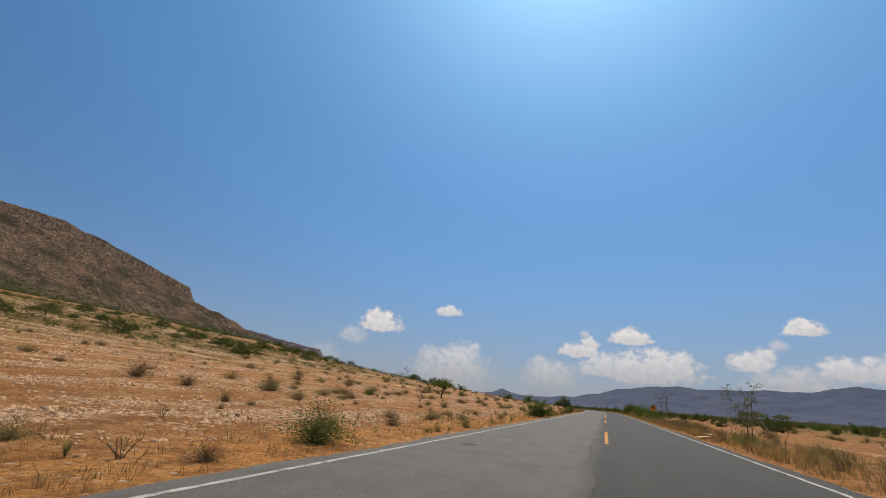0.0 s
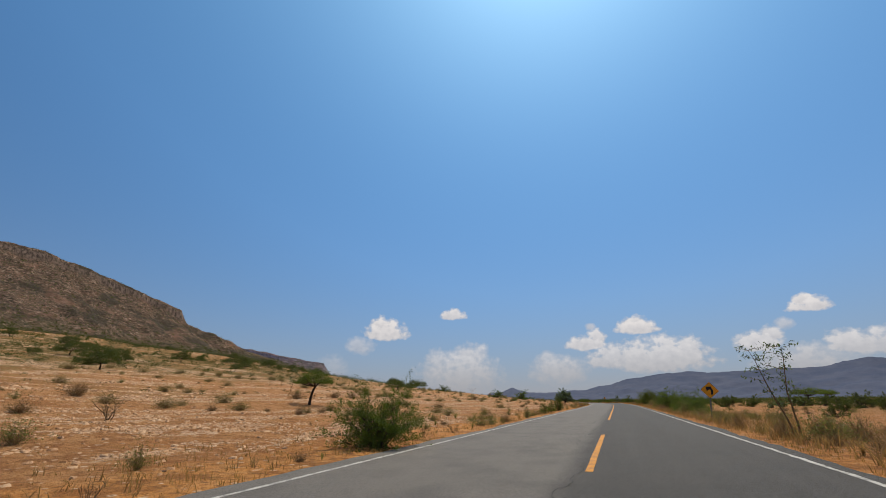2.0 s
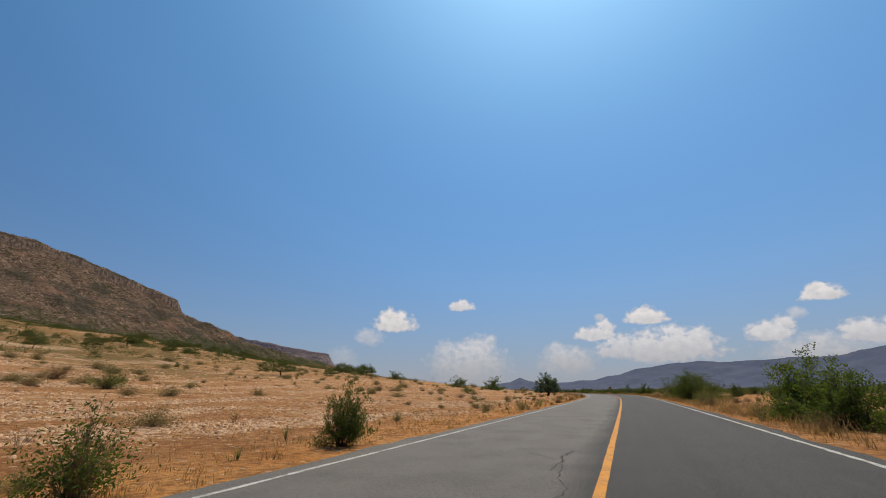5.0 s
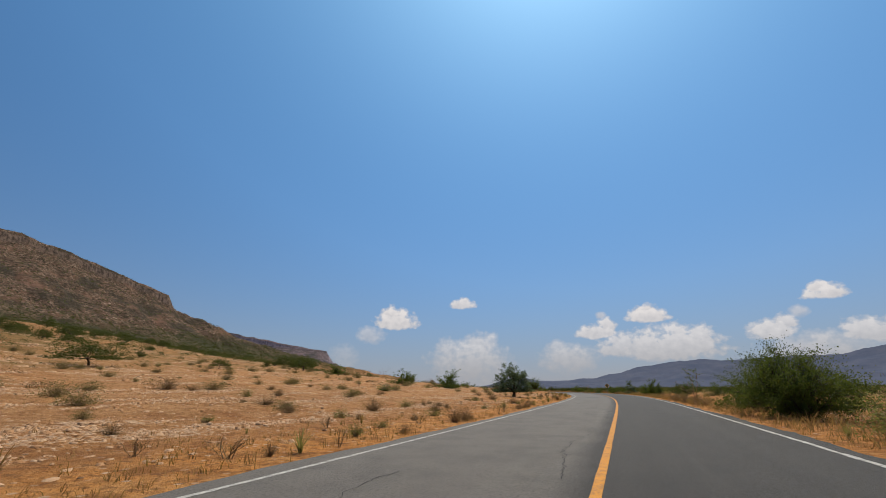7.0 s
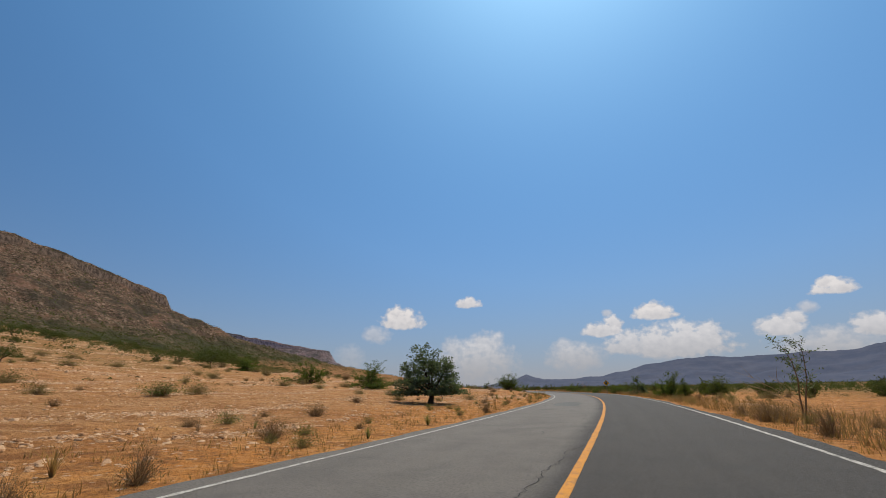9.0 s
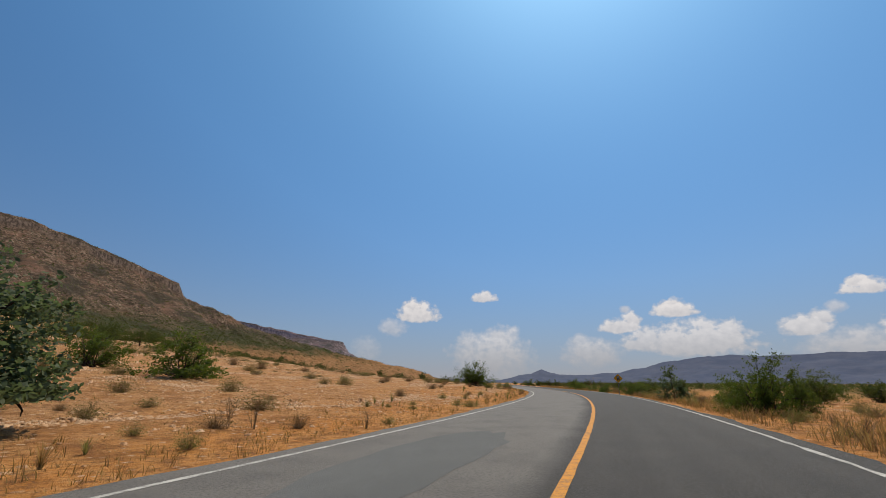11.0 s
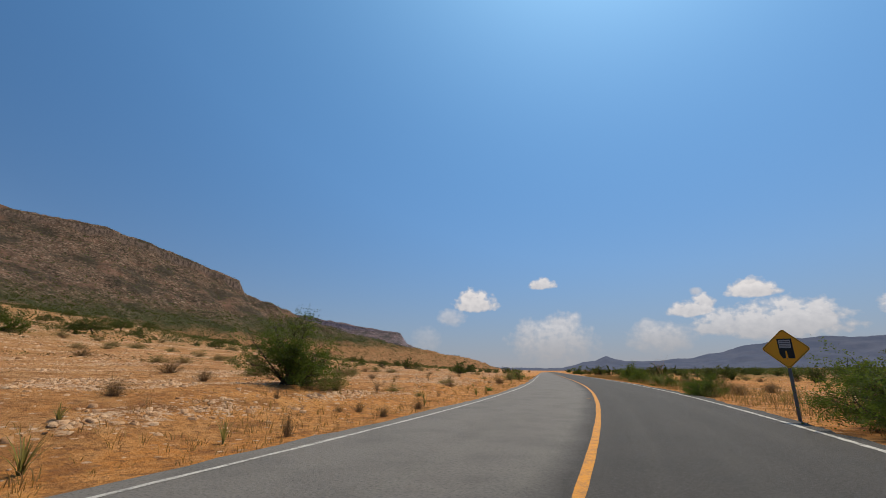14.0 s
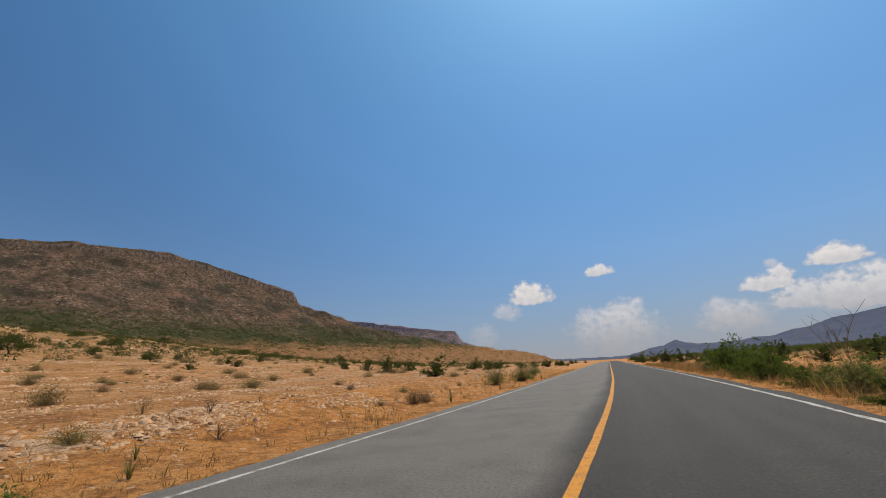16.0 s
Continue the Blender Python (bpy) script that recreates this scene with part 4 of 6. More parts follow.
KINDS = {
    "nearbush": [make_thicket(145 + k, 1.9, 2.9, 60, 1100, 29000, 0.044, LEAF_BUSH, "green_bush", "dense green mesquite bush with fine leaves on dry ground", "bush") for k in range(2)],
    "bigbush": [make_thicket(40 + k, 1.9, 2.9, 46, 600, 11500, 0.066, LEAF_ROAD if k % 2 else LEAF_BUSH, "green_bush", "dense green mesquite bush on dry ground", "bush") for k in range(4)],
    "midbush": [make_thicket(45 + k, 1.9, 2.9, 36, 360, 6000, 0.085, LEAF_BUSH, "green_bush", "dense green mesquite bush on dry ground", "bush") for k in range(3)],
    "roadtree": [make_thicket(125 + k, 2.4, 4.2, 70, 1500, 30000, 0.054, LEAF_ROAD, "mesquite_tree", "wide leafy mesquite tree beside the road", "tree", 0.05, 0.16) for k in range(1)],
    "smallbush": [make_scrub(190 + k, 1.0, 1.1, 160, 2300, 0.05, LEAF_BUSH if k else LEAF_SHRUB, TWIG, "green_bush", "knee-high leafy green bush by the road", "bush", 0.005, 0.3) for k in range(3)],
    "farbush": [make_thicket(50 + k, 1.9, 2.9, 24, 160, 1700, 0.14, LEAF_FAR, "scrub_bush", "rounded olive-green scrub bush on the plain", "bush") for k in range(4)],
    "leafy": [make_tree(138, 2.2, 1.9, 0.22, 0.10, 135, 26, 0.11, LEAF_TREE, 0.12, 0.045, "leafy_tree", "small round tree with large grey-green leaves", 9)],
    "shrub": [make_scrub(60 + k, 0.62, 1.0, 120, 1250, 0.038, LEAF_SHRUB, TWIG, "small_shrub", "small olive-green shrub on stony soil", "shrub", 0.004, 0.35) for k in range(5)],
    "dry": [make_scrub(80 + k, 0.48, 1.0, 190, 1000, 0.028, LEAF_DRY, TWIG, "dry_shrub", "low dry brown shrub on stony soil", "shrub", 0.004, 0.2) for k in range(5)],
    "cushion": [make_scrub(180 + k, 0.55, 1.3, 170, 1500, 0.042, LEAF_OLIVE, TWIG, "low_bush", "low rounded dusty-olive bush on stony soil", "bush", 0.004) for k in range(4)],
    "straw": [make_weed(170 + k, 0.42, 0.5, "tall dry brown weed on the road verge", STRAW_WEED) for k in range(4)],
    "green": [make_scrub(95, 0.34, 0.46, 120, 1400, 0.035, LEAF_BRIGHT, TWIG, "green_herb", "small bright green leafy plant on orange soil", "plant", 0.003)],
    "mesquite": [make_tree(100 + k, 3.0, 5.0, 0.8, 0.75, 120, 34, 0.15, LEAF_FAR, 0.3 - 0.3 * (k % 3), 0.09, "mesquite_tree", "spreading olive mesquite tree on the slope", 5) for k in range(4)],
    "flattree": [make_tree(110 + k, 2.1, 2.5, 1.05, 1.2, 150, 70, 0.05, LEAF_BUSH, 0.35, 0.075, "acacia_tree", "small acacia with bent trunk and flat crown", 9, 0.95) for k in range(2)],
    "bigtree": [make_tree(120, 3.7, 3.3, 0.5, 0.45, 230, 62, 0.11, LEAF_TREE, 0.1, 0.14, "leafy_tree", "tall grey-green roadside tree with low branches", 12)],
    "sapling": [make_sapling(130 + k, 3.2, 1.6, 18 + 4 * (k == 2), "thin sapling with sparse drooping leaves") for k in range(3)],
    "dead": [make_twigs(140 + k, 2.5, 2.2, 4 + k, "bare_tree", "leafless bent branches of a bare tree", "bare tree", 0.014, TWIG, 0.25) for k in range(3)],
    "twig": [make_twigs(150 + k, 0.5, 0.55, 8, "twig_shrub", "leafless brown twiggy shrub by the road", "shrub") for k in range(4)],
    "spike": [make_weed(160 + k, 0.45, 0.5, "upright dry-green weed by the road", LEAF_WEED) for k in range(4)],
}
SIZES = {"smallbush": (1.0, 1.1), "cushion": (0.55, 1.3), "nearbush": (1.9, 2.9), "midbush": (1.9, 2.9), "roadtree": (2.4, 4.2), "bigbush": (1.9, 2.9), "farbush": (1.9, 2.9), "leafy": (2.2, 1.9), "straw": (0.42, 0.5), "shrub": (0.62, 1.0), "dry": (0.48, 1.0), "green": (0.34, 0.46), "mesquite": (3.0, 5.0), "flattree": (2.1, 2.5),
         "bigtree": (3.7, 3.3), "sapling": (3.2, 1.6), "dead": (2.5, 2.2), "twig": (0.5, 0.55), "spike": (0.45, 0.5)}
used = set()
turns = np.random.RandomState(77)


def plant(kind, x, y, h, w):
    """Stands a plant of that kind on the ground, h metres high and w wide."""
    k = turns.randint(len(KINDS[kind]))
    ob = KINDS[kind][k]
    h0, w0 = SIZES[kind]
    z = float(land(x, y)[0])
    m = pose(x, y, z - 0.015, 0, 0, turns.uniform(0, 360))
    size = Vector((w / w0, w / w0, h / h0))
    if (kind, k) in used:  # a copy takes over the scale of the one it is made from
        copy_thing(ob, m @ Matrix.Diagonal((size.x / ob.scale.x, size.y / ob.scale.y, size.z / ob.scale.z, 1)))
    else:
        ob.matrix_basis = m @ Matrix.Diagonal((*size, 1))
        used.add((kind, k))


# ---- plants that stand out, along the way ----
plant("bigbush", -1.1, 181.6, 1.50, 2.80)
plant("bigbush", -5.2, 187.3, 0.80, 1.30)
plant("bigbush", -5.3, 188.1, 0.85, 1.35)
plant("bigbush", -5.4, 74.3, 1.28, 1.04)
plant("bigbush", 2.9, 154.6, 2.05, 2.40)
plant("bigbush", 3.0, 161.9, 0.95, 1.80)
plant("bigbush", 3.4, 165.2, 1.00, 1.90)
plant("bigbush", 3.9, 154.9, 1.48, 1.32)
plant("bigbush", 5.0, 64.5, 1.07, 2.01)
plant("bigbush", 5.1, 108.3, 1.90, 2.30)
plant("bigbush", 5.3, 81.3, 1.71, 2.57)
plant("bigbush", 5.6, 84.4, 2.15, 3.22)
plant("bigbush", 6.0, 69.3, 1.20, 2.40)
plant("bigbush", 6.6, 117.3, 1.50, 3.40)
plant("bigbush", 5.5, 114.2, 1.50, 2.70)
plant("bigbush", 7.6, 120.4, 1.50, 3.00)
plant("bigbush", 8.4, 171.2, 2.00, 3.40)
plant("bigtree", -11.4, 138.4, 3.50, 4.20)
plant("dead", -21.1, 15.6, 1.62, 1.20)
plant("dead", -42.4, 163.7, 2.34, 2.55)
plant("dead", -8.4, 203.4, 2.40, 2.40)
plant("dead", 5.4, 102.6, 1.70, 1.20)
plant("dead", 6.3, 22.0, 1.80, 2.60)
plant("dead", 6.3, 29.5, 2.40, 1.60)
plant("dead", 5.6, 131.8, 1.90, 2.60)
plant("dry", -1.4, 172.7, 0.49, 0.77)
plant("dry", -1.6, 173.8, 0.33, 0.42)
plant("dry", -10.1, 112.4, 0.38, 0.48)
plant("dry", -10.3, 107.6, 0.63, 1.39)
plant("dry", -10.7, 114.5, 0.27, 0.76)
plant("dry", -10.8, 172.5, 0.52, 0.42)
plant("dry", -11.5, 175.8, 0.34, 0.46)
plant("dry", -11.6, 103.8, 0.39, 1.11)
plant("dry", -12.0, 177.9, 0.40, 0.59)
plant("dry", -12.5, 176.0, 0.33, 0.42)
plant("dry", -12.6, 175.4, 0.23, 0.27)
plant("dry", -13.4, 33.1, 0.43, 1.07)
plant("dry", -13.6, 13.1, 0.50, 0.76)
plant("dry", -14.0, 174.6, 0.29, 0.28)
plant("dry", -14.1, 105.2, 0.45, 1.31)
plant("dry", -14.9, 171.4, 0.45, 0.85)
plant("dry", -15.3, 66.6, 0.53, 1.73)
plant("dry", -15.7, 165.8, 0.55, 1.70)
plant("dry", -15.9, 25.7, 0.56, 1.76)
plant("dry", -16.3, 168.5, 0.41, 0.73)
plant("dry", -17.2, 63.8, 0.46, 1.54)
plant("dry", -17.7, 14.8, 0.60, 1.43)
plant("dry", -18.5, 29.0, 0.65, 1.93)
plant("dry", -18.9, 21.4, 0.61, 1.25)
plant("dry", -19.0, 37.0, 0.57, 1.45)
plant("dry", -19.3, 175.6, 0.53, 0.86)
plant("dry", -19.4, 198.4, 0.60, 1.05)
plant("dry", -19.5, 199.0, 0.48, 1.08)
plant("dry", -20.8, 14.6, 0.90, 2.20)
plant("dry", -21.0, 167.0, 0.57, 1.56)
plant("dry", -22.4, 169.8, 0.81, 1.27)
plant("dry", -23.4, 109.0, 0.44, 1.25)
plant("dry", -23.6, 56.9, 0.91, 2.03)
plant("dry", -24.0, 176.7, 0.69, 1.62)
plant("dry", -24.4, 187.3, 0.62, 0.83)
plant("dry", -24.7, 108.4, 0.81, 2.20)
plant("dry", -25.5, 68.2, 0.89, 2.20)
plant("dry", -26.5, 66.3, 0.73, 2.20)
plant("dry", -26.9, 43.1, 0.99, 2.20)
plant("dry", -28.8, 36.5, 1.10, 2.20)
plant("dry", -32.9, 164.9, 1.03, 2.20)
plant("dry", -32.9, 82.8, 1.10, 2.20)
plant("dry", -36.9, 165.2, 1.10, 1.95)
plant("dry", -40.2, 178.6, 0.88, 2.20)
plant("dry", -5.2, 100.7, 0.29, 0.56)
plant("dry", -5.2, 50.7, 0.58, 0.79)
plant("dry", -5.2, 91.9, 0.26, 0.41)
plant("dry", -5.3, 104.5, 0.62, 0.81)
plant("dry", -5.3, 105.5, 0.48, 0.94)
plant("dry", -5.3, 106.1, 0.25, 0.55)
plant("shrub", -5.3, 59.0, 0.48, 0.80)
plant("dry", -5.4, 114.3, 0.40, 0.79)
plant("dry", -5.4, 115.9, 0.41, 0.63)
plant("dry", -5.4, 34.9, 0.23, 0.46)
plant("dry", -5.4, 4.9, 0.35, 0.72)
plant("dry", -5.5, 117.2, 0.48, 0.77)
plant("dry", -5.5, 61.4, 0.43, 1.05)
plant("dry", -5.6, 96.6, 0.33, 0.40)
plant("dry", -5.9, 132.3, 0.58, 0.88)
plant("dry", -6.3, 192.1, 0.30, 0.45)
plant("dry", -6.9, 13.6, 0.38, 0.97)
plant("dry", -7.0, 46.5, 0.27, 0.53)
plant("dry", -7.4, 121.3, 0.58, 1.23)
plant("dry", -7.9, 143.4, 0.43, 0.81)
plant("dry", -8.4, 16.5, 0.40, 1.22)
plant("dry", 1.3, 159.2, 0.35, 0.72)
plant("dry", 3.4, 131.4, 0.49, 0.93)
plant("dry", 3.5, 128.7, 0.68, 1.49)
plant("dry", 3.6, 124.7, 0.67, 0.84)
plant("dry", 3.8, 128.2, 0.49, 0.94)
plant("dry", 4.1, 120.0, 0.47, 0.80)
plant("dry", 4.1, 69.2, 0.50, 0.83)
plant("dry", 4.1, 74.1, 0.85, 1.01)
plant("dry", 4.4, 31.6, 0.64, 1.04)
plant("dry", 4.4, 35.6, 0.68, 1.31)
plant("dry", 4.4, 43.0, 0.66, 0.89)
plant("dry", 4.7, 97.3, 0.81, 0.82)
plant("dry", 4.9, 32.5, 0.60, 1.10)
plant("dry", 5.1, 37.3, 0.80, 1.50)
plant("dry", 5.2, 30.7, 0.62, 0.96)
plant("dry", 5.9, 42.5, 0.80, 1.50)
plant("dry", 6.0, 36.6, 0.80, 1.60)
plant("flattree", -19.7, 53.6, 2.50, 2.91)
plant("flattree", 32.6, 126.9, 3.03, 6.57)
plant("flattree", 58.0, 190.0, 3.60, 6.00)
plant("green", -15.2, 188.6, 0.30, 0.42)
plant("leafy", 0.6, 166.2, 2.05, 1.90)
plant("mesquite", -104.7, 52.5, 3.00, 5.50)
plant("mesquite", -107.2, 132.5, 3.00, 5.50)
plant("mesquite", -108.0, 144.7, 3.00, 5.50)
plant("mesquite", -129.9, 213.4, 3.00, 5.50)
plant("mesquite", -133.2, 98.5, 3.00, 5.50)
plant("mesquite", -137.2, 77.7, 3.00, 5.50)
plant("mesquite", -165.2, 234.5, 3.00, 5.50)
plant("mesquite", -43.9, 114.5, 2.12, 5.50)
plant("mesquite", -59.7, 161.7, 3.00, 5.50)
plant("mesquite", -64.7, 66.6, 3.00, 5.50)
plant("mesquite", -64.8, 168.0, 3.00, 5.50)
plant("mesquite", -76.4, 174.5, 3.00, 5.50)
plant("mesquite", -78.6, 180.2, 3.00, 5.50)
plant("mesquite", -79.8, 78.5, 3.00, 5.50)
plant("mesquite", -84.2, 78.0, 3.00, 5.50)
plant("mesquite", -85.3, 54.7, 3.00, 5.50)
plant("mesquite", -86.3, 193.7, 3.00, 5.50)
plant("mesquite", -92.7, 77.7, 3.00, 5.50)
plant("mesquite", -93.6, 100.9, 3.00, 5.50)
plant("midbush", -10.4, 206.0, 1.10, 1.60)
plant("midbush", -10.6, 207.2, 1.00, 1.90)
plant("midbush", -11.2, 208.6, 1.40, 1.90)
plant("midbush", -12.3, 213.2, 1.74, 2.62)
plant("midbush", -12.7, 215.3, 1.29, 3.15)
plant("midbush", -24.3, 151.6, 2.50, 5.00)
plant("midbush", -30.9, 150.2, 2.20, 4.00)
plant("midbush", -39.9, 290.4, 2.20, 4.00)
plant("midbush", -50.5, 160.2, 2.03, 4.00)
plant("midbush", -7.4, 197.0, 0.75, 1.25)
plant("midbush", -75.0, 182.1, 2.20, 4.00)
plant("midbush", -8.2, 198.1, 0.60, 0.90)
plant("midbush", -8.6, 201.2, 0.75, 1.30)
plant("midbush", -9.4, 202.4, 0.62, 1.08)
plant("nearbush", -2.0, 177.2, 1.25, 2.45)
plant("nearbush", -16.6, 177.0, 2.30, 3.50)
plant("nearbush", -5.35, 37.6, 1.50, 2.20)
plant("nearbush", 5.3, 66.2, 1.70, 2.90)
plant("roadtree", 5.6, 109.6, 2.45, 4.60)
plant("sapling", 4.8, 42.8, 2.70, 1.50)
plant("sapling", 5.9, 24.5, 2.50, 1.50)
plant("sapling", 4.9, 131.0, 2.60, 1.70)
plant("shrub", -0.4, 170.4, 0.50, 1.26)
plant("shrub", -1.0, 172.3, 0.62, 0.86)
plant("shrub", -10.4, 110.9, 0.43, 1.04)
plant("shrub", -10.5, 149.8, 0.33, 0.42)
plant("shrub", -10.5, 159.6, 0.44, 0.52)
plant("shrub", -10.7, 99.6, 0.20, 0.56)
plant("shrub", -10.8, 51.1, 0.50, 1.19)
plant("shrub", -12.2, 33.8, 0.64, 1.13)
plant("shrub", -15.3, 177.3, 0.60, 1.1)
plant("shrub", -16.8, 19.3, 0.52, 0.91)
plant("shrub", -5.0, 186.9, 0.55, 1.00)
plant("shrub", -5.1, 49.5, 0.42, 0.37)
plant("shrub", -5.1, 55.9, 0.66, 0.52)
plant("shrub", -5.2, 13.4, 0.32, 0.44)
plant("shrub", -5.2, 16.4, 0.45, 0.73)
plant("shrub", -5.2, 56.5, 0.75, 0.55)
plant("shrub", -5.3, 12.8, 0.22, 0.41)
plant("shrub", -5.3, 21.1, 0.30, 0.39)
plant("shrub", -5.3, 48.1, 0.60, 0.79)
plant("shrub", -5.4, 91.4, 0.62, 0.91)
plant("shrub", -5.6, 47.4, 0.48, 1.48)
plant("shrub", -6.1, 26.6, 0.41, 0.85)
plant("shrub", -6.5, 101.8, 0.25, 0.54)
plant("shrub", -6.7, 20.8, 0.45, 0.95)
plant("shrub", -6.8, 145.4, 0.26, 0.52)
plant("shrub", -6.8, 89.1, 0.70, 1.00)
plant("shrub", -6.9, 112.9, 0.23, 0.48)
plant("shrub", -6.9, 120.8, 0.25, 0.39)
plant("shrub", -6.9, 52.1, 0.39, 0.94)
plant("shrub", -7.1, 106.9, 0.34, 0.94)
plant("shrub", -7.1, 59.7, 0.63, 0.37)
plant("shrub", -7.2, 33.1, 0.52, 0.48)
plant("shrub", -7.4, 18.4, 0.46, 1.14)
plant("shrub", -7.4, 19.2, 0.35, 0.68)
plant("shrub", -7.8, 153.6, 0.39, 0.88)
plant("shrub", -7.8, 197.9, 0.67, 1.23)
plant("shrub", -8.0, 4.0, 0.32, 0.66)
plant("shrub", -8.5, 48.9, 0.50, 0.82)
plant("shrub", -8.5, 58.1, 0.69, 0.99)
plant("shrub", -8.9, 150.5, 0.31, 0.41)
plant("shrub", -9.1, 160.9, 0.16, 0.20)
plant("shrub", -9.1, 201.3, 0.58, 0.86)
plant("shrub", -9.9, 152.3, 0.23, 0.43)
plant("shrub", 1.0, 161.6, 0.50, 1.20)
plant("shrub", 3.0, 141.8, 0.43, 0.77)
plant("shrub", 4.5, 50.6, 0.63, 1.15)
plant("shrub", 4.8, 53.3, 0.70, 1.71)
plant("shrub", 5.3, 102.5, 1.20, 1.50)
plant("smallbush", -15.4, 177.9, 0.72, 0.85)
plant("smallbush", -18.3, 32.4, 0.74, 1.41)
plant("smallbush", -21.6, 128.4, 0.79, 2.05)
plant("smallbush", -23.3, 208.9, 1.10, 1.67)
plant("smallbush", -24.5, 213.8, 1.10, 2.20)
plant("smallbush", -25.8, 81.8, 1.10, 2.20)
plant("smallbush", -29.3, 223.8, 1.10, 2.20)
plant("smallbush", -5.3, 64.7, 1.00, 0.84)
plant("smallbush", -5.9, 191.3, 0.94, 1.52)
plant("smallbush", -5.5, 69.6, 0.97, 1.20)
plant("smallbush", -5.7, 7.9, 0.79, 1.60)
plant("smallbush", -7.6, 198.5, 0.60, 1.20)
plant("smallbush", -8.5, 200.7, 0.83, 1.47)
plant("smallbush", 4.3, 61.6, 0.97, 0.81)
plant("smallbush", 4.7, 63.5, 0.96, 1.57)
plant("smallbush", 4.7, 64.9, 1.08, 1.63)
plant("smallbush", 4.9, 101.8, 1.10, 1.66)
plant("smallbush", 5.0, 41.6, 0.76, 1.42)
plant("spike", -10.5, 165.5, 0.41, 0.45)
plant("spike", -11.0, 171.5, 0.39, 0.34)
plant("spike", -12.9, 170.0, 0.30, 0.42)
plant("spike", -13.9, 180.8, 0.23, 0.27)
plant("spike", -16.8, 194.6, 0.26, 0.19)
plant("spike", -17.0, 190.1, 0.28, 0.29)
plant("spike", -5.1, 14.2, 0.22, 0.35)
plant("spike", -5.2, 25.2, 0.33, 0.53)
plant("spike", -5.4, 97.1, 0.41, 0.66)
plant("spike", -5.5, 122.3, 0.28, 0.41)
plant("spike", -5.5, 27.6, 0.34, 0.43)
plant("spike", -5.7, 125.9, 0.36, 0.58)
plant("spike", -6.6, 3.9, 0.31, 0.30)
plant("spike", -7.2, 46.0, 0.31, 0.38)
plant("spike", -8.3, 51.7, 0.36, 0.58)
plant("spike", -8.6, 27.2, 0.28, 0.44)
plant("spike", -8.8, 162.3, 0.42, 0.38)
plant("spike", -9.2, 164.4, 0.36, 0.34)
plant("spike", -9.8, 149.8, 0.41, 0.21)
plant("twig", -1.4, 173.7, 0.53, 0.76)
plant("twig", -15.1, 179.6, 0.37, 0.48)
plant("twig", -15.6, 180.2, 0.42, 0.67)
plant("twig", -16.2, 38.2, 0.94, 1.50)
plant("twig", -18.7, 188.0, 0.55, 0.39)
plant("twig", -20.0, 192.3, 0.46, 0.60)
plant("twig", -21.0, 191.2, 0.46, 0.56)
plant("twig", -5.1, 22.6, 0.33, 0.27)
plant("twig", -5.1, 31.1, 0.41, 0.34)
plant("twig", -5.2, 42.7, 0.45, 0.44)
plant("twig", -5.2, 98.0, 0.38, 0.35)
plant("twig", -5.3, 109.9, 0.40, 0.37)
plant("twig", -5.3, 110.8, 0.35, 0.47)
plant("twig", -6.0, 103.2, 0.48, 0.51)
plant("twig", -6.0, 96.1, 0.44, 0.70)
plant("twig", -6.2, 4.3, 0.40, 0.55)
plant("twig", -6.7, 144.3, 0.46, 0.45)
plant("twig", -6.7, 52.7, 0.63, 0.85)
plant("twig", -6.9, 19.8, 0.52, 0.53)
plant("twig", -7.2, 95.4, 0.37, 0.38)
plant("twig", -7.6, 100.8, 0.36, 0.57)
plant("twig", -7.9, 25.8, 0.64, 0.59)
plant("twig", -8.6, 142.8, 0.71, 0.41)
plant("twig", -9.1, 142.5, 0.77, 0.57)
plant("twig", -9.6, 121.2, 0.36, 0.31)

# ---- scrub scattered over the slope and the plain ----
rng = np.random.RandomState(9)
placed = []


def scatter(kind, count, s_range, d_range, h_range, gap, sparse=1.0):
    done, tries = 0, 0
    while done < count and tries < count * 30:
        tries += 1
        s, d = rng.uniform(*s_range), d_range[0] + (d_range[1] - d_range[0]) * rng.uniform() ** sparse
        x, y = on_road(s, d)
        if float(waves(x, y, 22, 41)) < rng.uniform(-0.9, 0.5) or any((x - a) ** 2 + (y - b) ** 2 < gap * gap for a, b in placed[-400:]):
            continue
        placed.append((float(x), float(y)))
        h = rng.uniform(*h_range)
        plant(kind, float(x), float(y), h, h * SIZES[kind][1] / SIZES[kind][0] * rng.uniform(0.8, 1.25))
        done += 1


scatter("cushion", 125, (4, 250), (-15, -66), (0.4, 0.85), 2.6, 1.1)
scatter("cushion", 40, (10, 250), (8, 40), (0.4, 0.8), 2.2, 1.3)
scatter("dry", 34, (2, 300), (-8, -60), (0.25, 0.6), 1.6, 1.3)
scatter("shrub", 60, (2, 300), (-8, -70), (0.3, 0.7), 2.0, 1.2)
scatter("mesquite", 34, (15, 320), (-55, -150), (1.3, 2.5), 5.0)
scatter("farbush", 125, (10, 330), (13, 44), (0.8, 1.9), 2.2)
scatter("farbush", 30, (212, 420), (5.5, 26), (0.9, 2.0), 2.0)
scatter("farbush", 30, (225, 430), (-6, -26), (0.9, 2.0), 2.0)
scatter("farbush", 24, (205, 420), (-9, -70), (0.8, 1.7), 3.0)
scatter("shrub", 75, (8, 260), (5.0, 30), (0.3, 0.8), 1.0, 2.2)
scatter("shrub", 34, (4, 62), (4.5, 8.5), (0.3, 0.6), 0.8)
scatter("dry", 84, (6, 240), (4.6, 20), (0.3, 0.65), 0.8, 2.0)
